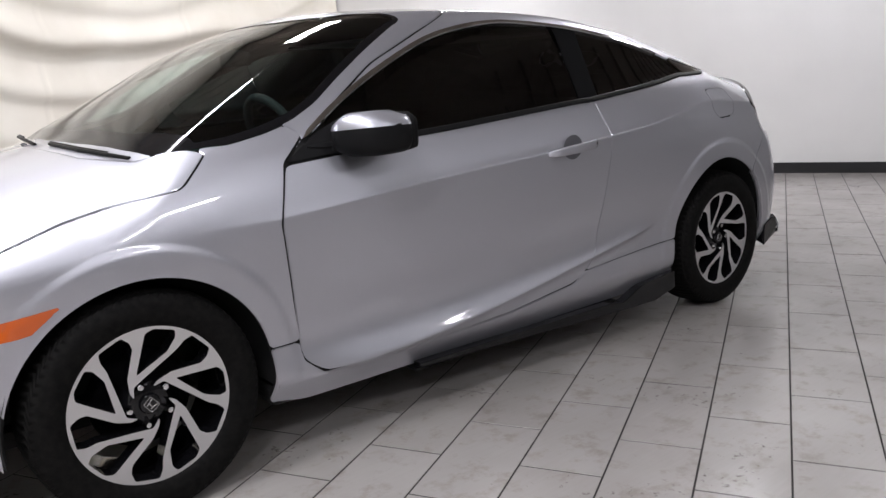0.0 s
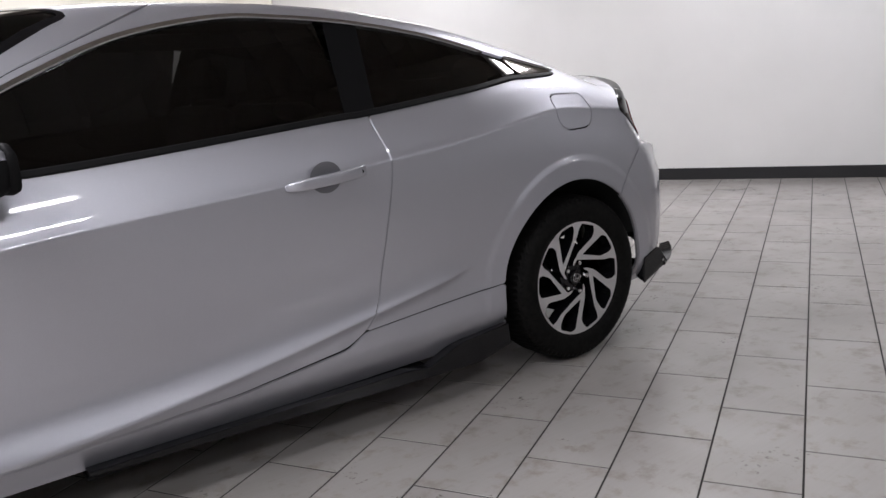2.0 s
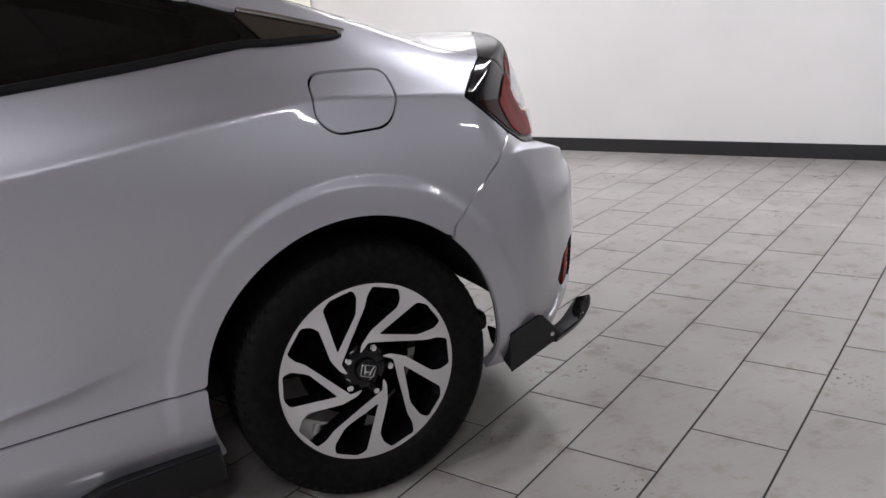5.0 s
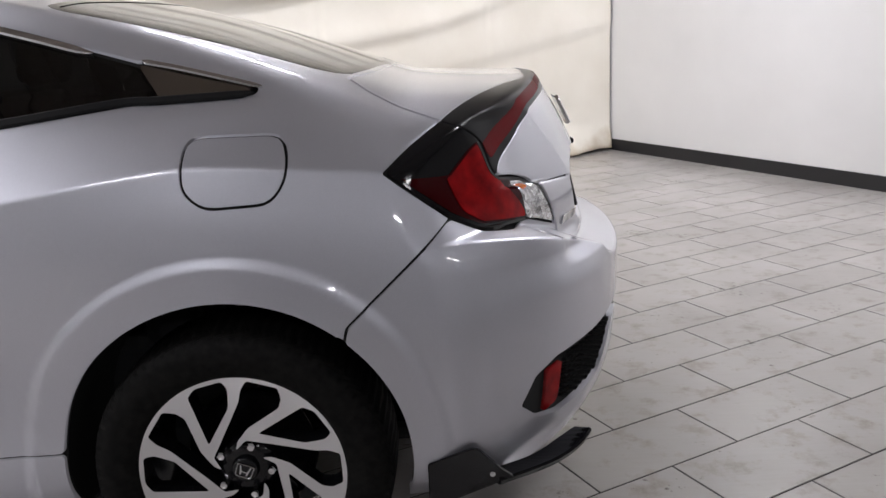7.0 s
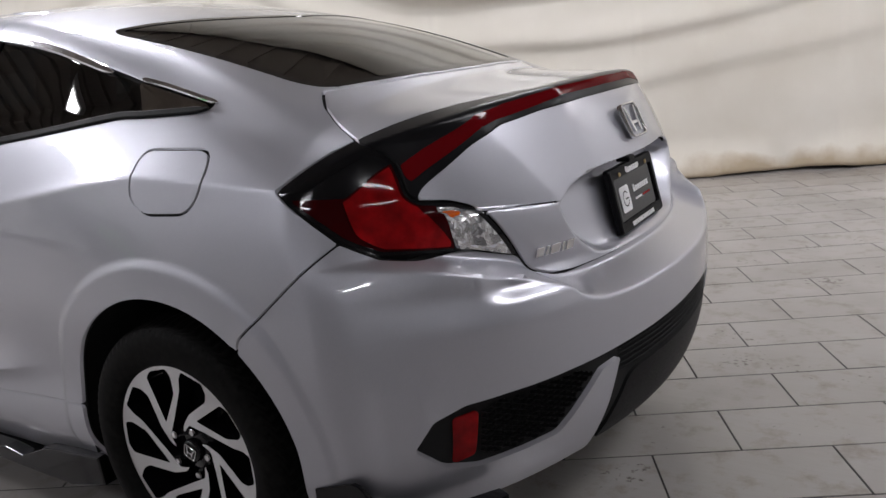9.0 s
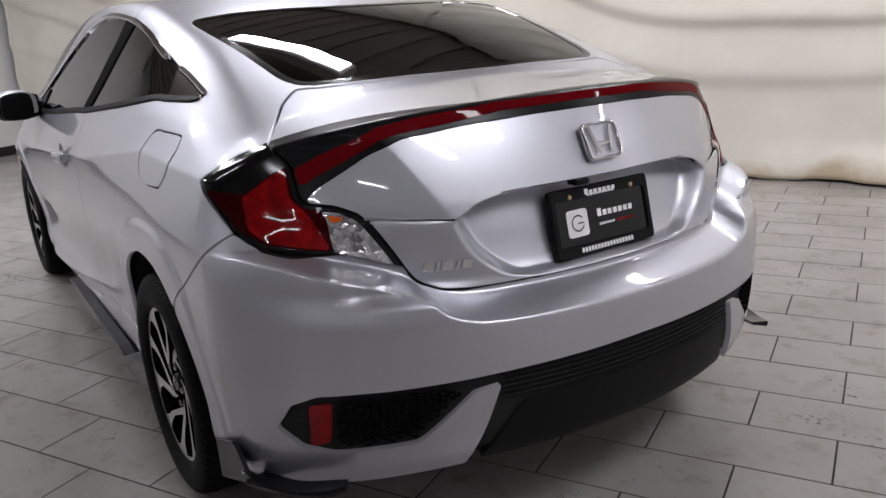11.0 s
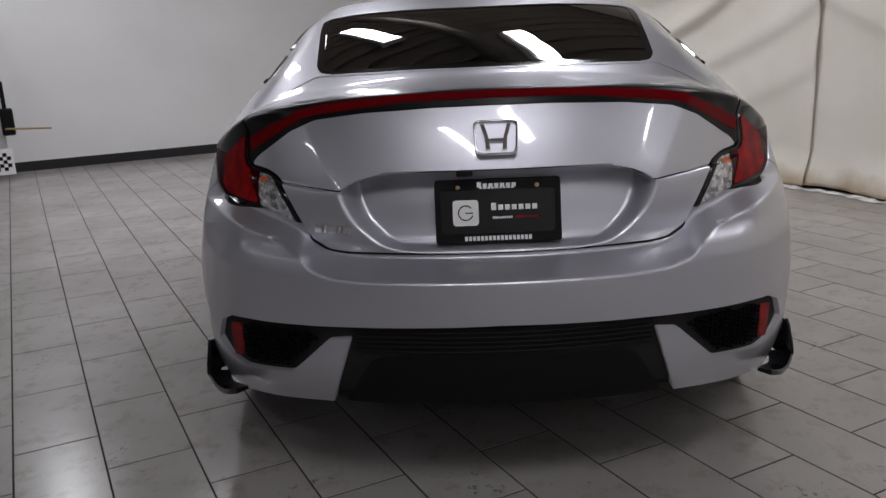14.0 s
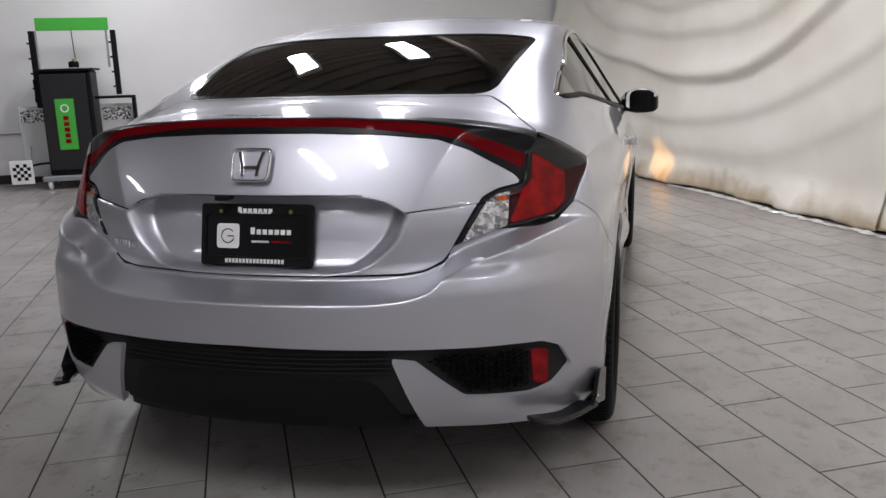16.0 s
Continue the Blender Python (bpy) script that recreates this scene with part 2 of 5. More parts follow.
def box(bm, lo, hi, bevel=0.0, m=None):
    """Adds a box, with bevelled edges, to the bmesh."""
    made = bmesh.ops.create_cube(bm, size=1)["verts"]
    for v in made:
        v.co = Vector([(a + b) / 2 + c * (b - a) for a, b, c in zip(lo, hi, v.co)])
    if bevel:
        edges = list({e for v in made for e in v.link_edges})
        made = bmesh.ops.bevel(bm, geom=edges, offset=bevel, segments=2, affect="EDGES", profile=0.5)["verts"]
    if m is not None:
        bmesh.ops.transform(bm, matrix=m, verts=[v for v in made if v.is_valid])
    return bm


def boxed(lo, hi, bevel=0.0, m=None):
    return box(bmesh.new(), lo, hi, bevel, m)


def prism(poly, depth, bevel=0.0, m=None):
    """A flat outline in xy, thickened from z = 0 to depth."""
    bm = bmesh.new()
    face = bm.faces.new([bm.verts.new((x, y, 0)) for x, y in poly])
    bmesh.ops.recalc_face_normals(bm, faces=[face])
    if face.normal.z > 0:
        face.normal_flip()
    out = bmesh.ops.extrude_face_region(bm, geom=[face])["geom"]
    up = [g for g in out if isinstance(g, bmesh.types.BMVert)]
    for v in up:
        v.co.z += depth
    if bevel:
        rim = [e for e in bm.edges if e.verts[0] in up and e.verts[1] in up]
        bmesh.ops.bevel(bm, geom=rim, offset=bevel, segments=2, affect="EDGES", profile=0.5)
    if m is not None:
        bmesh.ops.transform(bm, matrix=m, verts=bm.verts[:])
    return bm


def lathe(profile, n=64, m=None):
    """Turns a profile of (radius, y) about the y axis."""
    bm = bmesh.new()
    rings = [[bm.verts.new((r * math.cos(k * math.tau / n), y, r * math.sin(k * math.tau / n))) for k in range(n)] for r, y in profile]
    for a, b in zip(rings, rings[1:]):
        for k in range(n):
            bm.faces.new((a[k], b[k], b[(k + 1) % n], a[(k + 1) % n]))
    bmesh.ops.recalc_face_normals(bm, faces=bm.faces[:])
    if m is not None:
        bmesh.ops.transform(bm, matrix=m, verts=bm.verts[:])
    return bm


def tube(points, radius, n=8):
    """A round bar along points."""
    bm = bmesh.new()
    pts = [Vector(p) for p in points]
    rings = []
    for i, p in enumerate(pts):
        d = (pts[min(i + 1, len(pts) - 1)] - pts[max(i - 1, 0)]).normalized()
        q = d.to_track_quat("Z", "Y")
        rings.append([bm.verts.new(p + q @ Vector((radius * math.cos(k * math.tau / n), radius * math.sin(k * math.tau / n), 0))) for k in range(n)])
    for a, b in zip(rings, rings[1:]):
        for k in range(n):
            bm.faces.new((a[k], a[(k + 1) % n], b[(k + 1) % n], b[k]))
    bm.faces.new(rings[0][::-1])
    bm.faces.new(rings[-1])
    return bm

# ---- shape of the car body: forward is +x, rear axle at x = 0, left is +y ----
def pch(x, xs, ys):
    """Smooth curve through (xs, ys) that does not overshoot."""
    xs, ys = np.array(xs, float), np.array(ys, float)
    h = np.diff(xs)
    d = np.diff(ys) / h
    m = np.zeros(len(xs))
    for i in range(1, len(xs) - 1):
        if d[i - 1] * d[i] > 0:
            w1, w2 = 2 * h[i] + h[i - 1], h[i] + 2 * h[i - 1]
            m[i] = (w1 + w2) / (w1 / d[i - 1] + w2 / d[i])
    m[0], m[-1] = d[0], d[-1]
    x = np.clip(np.asarray(x, float), xs[0], xs[-1])
    i = np.clip(np.searchsorted(xs, x) - 1, 0, len(xs) - 2)
    t = (x - xs[i]) / h[i]
    a, b = 2 * t**3 - 3 * t**2 + 1, t**3 - 2 * t**2 + t
    return a * ys[i] + b * h[i] * m[i] + (1 - a) * ys[i + 1] + (t**3 - t**2) * h[i] * m[i + 1]


def step(a, b, x):
    t = np.clip((x - a) / (b - a), 0, 1)
    return t * t * (3 - 2 * t)


def sdf(px, py, poly):
    """Signed distance to a closed polygon, negative inside."""
    best = np.full(px.shape, 1e9)
    inside = np.zeros(px.shape, bool)
    for (x0, y0), (x1, y1) in zip(poly, poly[1:] + poly[:1]):
        ex, ey = x1 - x0, y1 - y0
        t = np.clip(((px - x0) * ex + (py - y0) * ey) / (ex * ex + ey * ey + 1e-12), 0, 1)
        best = np.minimum(best, (px - x0 - t * ex) ** 2 + (py - y0 - t * ey) ** 2)
        if y0 != y1:
            inside ^= ((y0 > py) != (y1 > py)) & (px < ex * (py - y0) / (y1 - y0) + x0)
    return np.where(inside, -1, 1) * np.sqrt(best)


def rounded(poly, r=0.02, n=4):
    """The polygon with its corners rounded."""
    out = []
    for i, p in enumerate(poly):
        p, a, b = Vector(p), Vector(poly[i - 1]), Vector(poly[(i + 1) % len(poly)])
        u, v = a - p, b - p
        k = min(r, u.length * 0.45, v.length * 0.45)
        s, e = p + u.normalized() * k, p + v.normalized() * k
        for j in range(n + 1):
            t = j / n
            out.append(tuple((1 - t) ** 2 * s + 2 * t * (1 - t) * p + t * t * e))
    return out


HUB = {"front": 2.70, "rear": 0.0}
ARCHES = ((.006, .333), (2.692, .300))  # centres of the wheel openings
SX = (-0.95, -0.45, 0.0, 0.45, 1.2, 2.0, 2.7, 3.3, 3.6)  # stations along the side


def soft(d, r):
    return np.sqrt(d * d + r * r) - r


def side(x, z):
    """Half width of the body at (x, z), as if the side ran on."""
    rows = [
        (pch(x, SX, (.17,) * 9), pch(x, SX, (.70, .76, .80, .815, .82, .82, .80, .74, .6))),
        (pch(x, SX, (.27, .27, .28, .28, .27, .26, .27, .27, .27)), pch(x, SX, (.79, .845, .862, .862, .858, .860, .85, .79, .62))),
        (pch(x, SX, (.40, .40, .42, .44, .40, .36, .40, .40, .40)), pch(x, SX, (.82, .862, .876, .862, .846, .848, .868, .81, .64))),
        (pch(x, SX, (.60, .62, .66, .66, .62, .58, .60, .6, .6)), pch(x, SX, (.812, .862, .888, .889, .884, .88, .886, .83, .66))),
        (pch(x, SX, (.88, .905, .935, .885, .818, .768, .74, .69, .67)), pch(x, SX, (.70, .782, .832, .874, .888, .888, .884, .83, .65))),
        (pch(x, SX, (.96, .99, 1.02, 1.005, .965, .925, .90, .84, .78)), pch(x, SX, (.62, .71, .772, .818, .838, .838, .81, .76, .60))),
        (pch(x, SX, (1.04, 1.06, 1.09, 1.09, 1.06, 1.02, .98, .92, .86)), pch(x, SX, (.55, .63, .70, .758, .778, .778, .74, .67, .5))),
        (pch(x, SX, (1.34,) * 9), pch(x, SX, (.40, .43, .49, .582, .612, .592, .50, .4, .3))),
        (pch(x, SX, (1.5,) * 9), pch(x, SX, (.28, .32, .38, .48, .51, .49, .40, .3, .2))),
    ]
    zs, ys = np.array([r[0] for r in rows]), np.array([r[1] for r in rows])
    out = ys[0].copy()
    d = np.diff(ys, axis=0) / np.diff(zs, axis=0)
    m = np.concatenate([d[:1], 0.5 * (d[1:] + d[:-1]), d[-1:]])
    for i in range(len(rows) - 1):
        h = zs[i + 1] - zs[i]
        t = np.clip((z - zs[i]) / h, 0, 1)
        a, b = 2 * t**3 - 3 * t**2 + 1, t**3 - 2 * t**2 + t
        y = a * ys[i] + b * h * m[i] + (1 - a) * ys[i + 1] + (t**3 - t**2) * h * m[i + 1]
        out = np.where(z >= zs[i], y, out)
    # crease along the door under the handle, up over the haunch to the tip of the tail lamp
    dz = z - pch(x, (-0.4, -0.15, 0.05, 0.2, 0.38, 0.6, 0.84, 1.2, 1.63, 2.3), (.908, .929, .943, .928, .902, .872, .852, .823, .797, .745))
    out = out + 0.010 * np.exp(-soft(dz, .005) / np.where(dz > 0, 0.022, 0.045)) * step(-0.55, -0.3, x) * step(2.6, 2.0, x)
    # rising crease low on the door
    dl = z - pch(x, (0.38, 0.5, 0.86, 1.33, 1.75, 2.1, 2.3), (.487, .462, .398, .326, .278, .257, .250))
    out = out + 0.022 * np.exp(-soft(np.maximum(dl, 0), .003) / 0.060) * np.exp(-soft(np.maximum(-dl, 0), .003) / 0.028) * step(0.47, 0.66, x) * step(2.35, 2.0, x)
    # flat flare round the wheel arches
    for hx, hz in ARCHES:
        r = np.hypot(x - hx, z - hz + .012)
        out = out + 0.006 * step(0.456, 0.426, r) * step(0.2, 0.3, z)
    return out


def smax(a, b, k):
    h = np.maximum(k - np.abs(a - b), 0) / k
    return np.maximum(a, b) + h * h * k * 0.25


def rear(y, z):
    """x of the tail at (y, z), as if the tail ran on."""
    a = np.abs(y)
    m = step(.70, .84, a)
    up = step(.62, .70, z) * (1 - m) + step(.50, .95, z) * m
    bow = .346 * a**2 + .43 * a**6
    # lid and lamps above, bumper face below, joined by a shelf with a crisp front edge
    lid_x = pch(z, (.16, .66, .76, .80, .84, .88, .92, .96, 1.0, 1.04, 1.2), (-.806, -.806, -.806, -.803, -.792, -.776, -.758, -.738, -.7155, -.691, -.585))
    plain = pch(z, (.16, .25, .40, .50, .60, .70, .80, .90, 1.02, 1.2), (-.74, -.835, -.895, -.902, -.893, -.865, -.822, -.772, -.705, -.60))
    face = pch(z, (.16, .20, .25, .32, .40, .50, .60, .80), (-.74, -.80, -.835, -.875, -.895, -.902, -.903, -.890))
    upper = lid_x * (1 - m) + plain * m + .05 * up * a**2
    d = z - pch(a, (0, .30, .40, .445, .475, .50, .525, .64, .715, .80), (.613, .613, .618, .628, .641, .664, .678, .716, .740, .760))
    ramp_x = face * (1 - m) + plain * m + .05 * up * a**2 + 2.6 * (d + np.sqrt(d * d + .0025**2)) * .5
    low_x = np.where(d < .12, ramp_x, 9.0)
    x = -smax(-upper, -low_x, .012) + bow
    # recess round the number plate, under the overhanging edge of the lid
    w = pch(z, (.655, .667, .675, .709, .758, .81, .84), (.15, .236, .277, .335, .377, .396, .40))
    zc = pch(a, (0, .15, .265, .34, .396, .42), (.859, .859, .856, .842, .812, .80))
    deep = step(.660, .682, z) * step(zc + .002, zc - .007, z)
    x = x + deep * step(-.004, .058, w + .006 - a) * pch(z, (.66, .70, .84), (.012, .040, .078))
    # facet beside the tail lights
    f = (a - .396) * .869 - (z - .81) * .495
    zl = pch(a, (0, .15, .265, .34, .396, .549, .7), (.859, .859, .856, .842, .815, .829, .84))
    q = step(.60, .68, a)
    x = x + (f + soft(f, .003)) * .5 * step(1.02, .98, z) * (.22 * step(zl - .004, zl + .004, z) * (1 - q) + .14 * step(.70, .88, z) * q)
    # flatter facet below it, outside the recess
    g = (a - pch(z, (.6, .675, .758, .815), (.22, .283, .383, .402))) * .85
    x = x + .10 * (g + soft(g, .003)) * .5 * step(.66, .69, z) * step(zl + .004, zl - .004, z) * (1 - q)
    return x


RX = (-0.95, -0.70, -0.60, -0.45, -0.36, -0.31, -0.25, -0.1, 0.05, 0.2, 0.35, 0.5, 0.8, 1.1, 1.4, 1.7, 2.0, 2.3, 2.55, 2.665, 2.72, 2.9, 3.2, 3.45, 3.6)
RZ = (1.0, 1.052, 1.056, 1.065, 1.075, 1.0895, 1.111, 1.1635, 1.213, 1.257, 1.2945, 1.326, 1.372, 1.391, 1.395, 1.382, 1.308, 1.166, 1.038, .978, .966, .945, .885, .80, .72)


def top(x, y):
    """Height of the roof, glass and lids at (x, y)."""
    a = np.abs(y)
    crown = pch(x, (-0.9, -0.6, -0.2, 0.5, 1.4, 2.2, 2.7, 3.4), (.09, .09, .115, .11, .11, .13, .12, .12))
    cow = pch(x, (2.4, 2.68, 2.8), (0, .0, .05))
    return pch(x + cow * a, RX, RZ) - crown * a**2 - pch(x, (-.65, -.2, 0), (.42, .16, .12)) * a**6


def front(y, z):
    return 3.60 - .30 * np.abs(y) ** 2 - .5 * np.abs(y) ** 6 - .25 * np.maximum(z - .5, 0) ** 1.5


def field(x, y, z):
    """Negative inside the body."""
    a = np.abs(y)
    z = z - .013 * step(.25, .75, z)
    f = smax(a - side(x, z), front(a, z) * -1 + x, 0.10)
    k = pch(x, (-0.9, -0.55, -0.2, 0.6, 2.5, 2.8), (.012, .025, .055, .05, .045, .09))
    f = smax(f, z - top(x, a), k)
    kr = pch(z, (.2, .60, .75, .86, 1.0), (.07, .045, .04, .02, .012))
    f = smax(f, rear(a, z) - .016 - x, kr)
    return f


def normal_at(p):
    e = 0.002
    g = np.stack([field(*(p + e * np.eye(3)[i]).T) - field(*(p - e * np.eye(3)[i]).T) for i in range(3)], 1)
    return g / (np.linalg.norm(g, axis=1, keepdims=True) + 1e-9)


def shoot(o, d, far=1.6):
    """Where rays from inside leave the body."""
    lo, hi = np.zeros(len(o)), np.full(len(o), far)
    for _ in range(24):
        mid = (lo + hi) / 2
        inside = field(*(o + d * mid[:, None]).T) < 0
        lo, hi = np.where(inside, mid, lo), np.where(inside, hi, mid)
    return o + d * lo[:, None]


XA, XB, YC, ZA, ZB = -0.25, 2.9, 0.40, 0.45, 0.87  # core that the rays start from


def half_body(step_m):
    """Points, normals and quads of the left half of the body skin."""
    k = lambda length, fine=1.0: max(4, int(length / step_m / fine))
    plan = [(XA, y, -1, 0) for y in np.linspace(0, YC, k(.40, .42))]
    plan += [(XA, YC, -math.cos(t), math.sin(t)) for t in np.linspace(0, math.pi / 2, k(1.1, .62))[1:]]
    plan += [(x, YC, 0, 1) for x in np.linspace(XA, XB, k(3.15))[1:]]
    plan += [(XB, YC, math.sin(t), math.cos(t)) for t in np.linspace(0, math.pi / 2, k(0.9, 2.5))[1:]]
    plan += [(XB, y, 1, 0) for y in np.linspace(YC, 0, k(.40, .42))[1:]]
    elev = [(ZA, t) for t in np.linspace(-1.0, 0, k(.5, .35))] + [(z, 0) for z in np.linspace(ZA, .615, k(.165, .40))[1:]] + [(z, 0) for z in np.linspace(.615, ZB, k(ZB - .615, .25))[1:]]
    elev += [(ZB, t) for t in np.linspace(0, math.pi / 2, k(.95, .65))[1:]]
    P, E = np.array(plan), np.array(elev)
    ns, ne = len(P), len(E)
    o = np.zeros((ns, ne, 3))
    d = np.zeros((ns, ne, 3))
    o[..., 0], o[..., 1], o[..., 2] = P[:, None, 0], P[:, None, 1], E[None, :, 0]
    c, s = np.cos(E[:, 1]), np.sin(E[:, 1])
    d[..., 0], d[..., 1], d[..., 2] = P[:, None, 2] * c, P[:, None, 3] * c, s[None]
    i = np.arange(ns * ne).reshape(ns, ne)
    quads = np.stack([i[:-1, :-1], i[1:, :-1], i[1:, 1:], i[:-1, 1:]], -1).reshape(-1, 4)[:, ::-1]
    xs, ys = np.linspace(XA, XB, k(3.15)), np.linspace(0, YC, k(.40, .42))
    gx, gy = np.meshgrid(xs, ys, indexing="ij")
    o2 = np.stack([gx, gy, np.full_like(gx, ZB)], -1).reshape(-1, 3)
    d2 = np.tile((0.0, 0.0, 1.0), (len(o2), 1))
    j = np.arange(len(o2)).reshape(len(xs), len(ys)) + ns * ne
    q2 = np.stack([j[:-1, :-1], j[:-1, 1:], j[1:, 1:], j[1:, :-1]], -1).reshape(-1, 4)[:, ::-1]
    o, d = np.concatenate([o.reshape(-1, 3), o2]), np.concatenate([d.reshape(-1, 3), d2])
    p = shoot(o, d)
    return p, normal_at(p), np.concatenate([quads, q2])

# ---- room ----
def wall(name, a, b, label, paint=None):
    """A wall 0.2 m thick between two plan points, on its outer side."""
    d = (b - a).normalized()
    m = Matrix.Translation(a) @ d.to_track_quat("X", "Z").to_matrix().to_4x4()
    ob = part(name, boxed((0, 0, 0), ((b - a).length, 0.2, HIGH + .2), 0, m), paint or WALL)
    tagged(ob, label, "wall", kind="structure")
    base = part("baseboard", boxed((0, -0.012, 0), ((b - a).length, -0.0005, 0.105), 0.003, m), SKIRTING)
    tagged(base, "black rubber baseboard along the white wall", "baseboard", kind="structure")
    return ob


cs = [at_room(U0, V0), at_room(U1, V0), at_room(U1, V1), at_room(U0, V1)]
wall("wall_north", cs[2], cs[1], "smooth white painted wall with black baseboard")
wall("wall_east", cs[1], cs[0], "white painted wall behind the canvas drape")
wall("wall_south", cs[0], at_room(U0, 3.2), "smooth white painted wall with black baseboard")
# added walls out of view, their grey tone stands for the dim far side
wall("wall_south_far", at_room(U0, 3.205), cs[3], "unseen far wall of the hall, grey to tune the fill light", FILL_WALL)
wall("wall_west", cs[3], cs[2], "unseen far wall of the hall, grey to tune the fill light", FILL_WALL)
bm = bmesh.new()
box(bm, (U0 - .2, V0 - .2, HIGH), (U1 + .2, V1 + .2, HIGH + .1))
u = U0
while u < U1:
    box(bm, (u, V0, HIGH - .05), (u + .09, V1, HIGH - .002))
    u += 0.3
for v in (-1.5, 2.0, 5.0):
    box(bm, (U0, v, HIGH - .35), (U1, v + .14, HIGH - .051))
ob = part("ceiling", bm, CEILING)
ob.matrix_world = ROOM
tagged(ob, "ribbed grey metal deck ceiling with steel beams", "ceiling", kind="structure")
first = None
# the two added fill lamps get the same housings as the others
for u, v, power in LIGHTS:
    m = Matrix.Translation(at_room(u, v, HIGH - .36)) @ ROOM
    if first is None:
        first = thing("ceiling_light", "rectangular fluorescent ceiling light with white housing", "ceiling light", m, "ceiling lights")
        part("housing", boxed((-.63, -.13, .21), (.63, .13, .29), .01), WHITE, first)
        part("diffuser", boxed((-.6, -.10, .196), (.6, .10, .209), .003), GLOW, first)
    else:
        copy_thing(first, m)
floor = part("floor", boxed((U0, V0, -.1), (U1, V1, -.0014)), GROUT)
floor.matrix_world = ROOM
tagged(floor, "large pale porcelain tiles in running bond with dark grout", "floor", kind="structure")


# each sheet: its ends, where its swags hang lowest, how high, and how fast they climb to either side
SHEETS = ((U0 + .02, 1.74, -.35, 1.36, .06, .30), (1.68, U1 - .12, 3.95, .96, .20, .065))


def drape():
    """Canvas sheets hung along the east wall, sagging in wide swags between their upper fixings."""
    d = thing("drape", "creased off-white canvas drape hung along a wall", "drape", ROOM.copy())
    for n, (ua, ub, uc, zc, left_k, right_k) in enumerate(SHEETS):
        nu, nz = int((ub - ua) * 42), 120
        u, z = np.meshgrid(np.linspace(ua, ub, nu), np.linspace(0, HIGH - .1, nz), indexing="ij")
        t = (u - ua) / (ub - ua)
        v = np.full_like(u, V0 + .22 + .03 * n)
        for k, (f, a) in enumerate(((1.7, .030), (4.3, .016), (11.3, .005))):
            v = v + a * np.sin(f * u + 1.7 * k + .5 * np.sin(1.3 * u + k) + .55 * k * z) * (1.0 - .35 * z / HIGH)
        du = u - uc
        climb = np.where(du < 0, left_k, right_k) * du**2
        for k in range(7):
            line = zc - .62 + .36 * k + .03 * math.sin(4 * k + n) + climb * (.55 + .16 * k) + .03 * np.sin(1.9 * u + 2 * k)
            wide = .105 + .03 * math.sin(5 * k + n)
            e = (z - line) / wide
            rise = (.030, .040, .085, .050, .075, .050, .045)[k]
            v = v + rise * np.where(e > 0, np.exp(-(e * .62) ** 2), np.exp(-(e * 1.5) ** 2)) * (.55 + .45 * np.cos(np.clip(du * .55, -1.6, 1.6)))
        # creases that fan out from the upper corners
        for c in (0, 1):
            a = np.arctan2(HIGH - z, np.abs(t - c) * (ub - ua) + .05)
            r = np.hypot(HIGH - z, (t - c) * (ub - ua))
            v = v + .022 * np.sin(a * 15 + 2 * n + 2 * np.sin(a * 4)) * step(.1, .7, r) * step(3.6, 1.5, r) * step(1.5, 1.2, a)
        # sewn seams
        for us in (-2.92, -1.47, .02, 3.15, 4.6, 6.05):
            v = v + .005 * np.exp(-((u - us - .02 * np.sin(2 * z)) / .012) ** 2)
        low = step(.30, 0, z)
        v = v + .07 * low * (1 + np.sin(3.1 * u) * .6 + np.sin(8 * u) * .3 + .12 * np.sin(31 * u))
        z = z * (1 - .010 * np.sin(4.3 * u + n)) + .006 + .012 * (1 + np.sin(2.7 * u) * np.sin(7.3 * u)) * low
        idx = np.arange(nu * nz).reshape(nu, nz)
        me = bpy.data.meshes.new("canvas_sheet")
        me.from_pydata(np.stack([u, v, z], -1).reshape(-1, 3).tolist(), [], np.stack([idx[:-1, :-1], idx[1:, :-1], idx[1:, 1:], idx[:-1, 1:]], -1).reshape(-1, 4).tolist())
        me.materials.append(CLOTH)
        me.polygons.foreach_set("use_smooth", [True] * len(me.polygons))
        ob = new("canvas_sheet", me)
        ob.parent = d
        mod = ob.modifiers.new("thick", "SOLIDIFY")
        mod.thickness = .004
        tagged(ob)
        # doubled selvedge where a sheet laps over the next
        bm = bmesh.new()
        strip_ = [[bm.verts.new((u[nu - 1, j] + du, v[nu - 1, j] + dv, z[nu - 1, j])) for du, dv in ((-.030, .004), (-.028, .009), (.004, .009), (.006, .003))] for j in range(nz)]
        for a, b in zip(strip_, strip_[1:]):
            for k in range(3):
                bm.faces.new((a[k], a[k + 1], b[k + 1], b[k]))
        part("selvedge", bm, CLOTH, ob, smooth=True)


drape()


def film():
    """Crumpled clear plastic that peeps out under the hem of the drape."""
    rnd = random.Random(5)
    bm = bmesh.new()
    prev, u = None, 0.6
    while u < 4.3:
        w, hgt = .02 + .04 * rnd.random() ** 2, .005 + .016 * rnd.random()
        row_ = [bm.verts.new((u, V0 + .325 + .03 * math.sin(3.1 * u) + dv, z)) for dv, z in ((0, .004), (.02, hgt), (.05, hgt * .5 + .004), (w + .03, .004))]
        if prev:
            for k in range(3):
                bm.faces.new((prev[k], prev[k + 1], row_[k + 1], row_[k]))
        prev, u = row_, u + .03 + .04 * rnd.random()
    ob = part("plastic_film", bm, FILM)
    ob.matrix_world = ROOM
    tagged(ob, "crumpled clear plastic film along the drape's hem", "plastic film")


film()

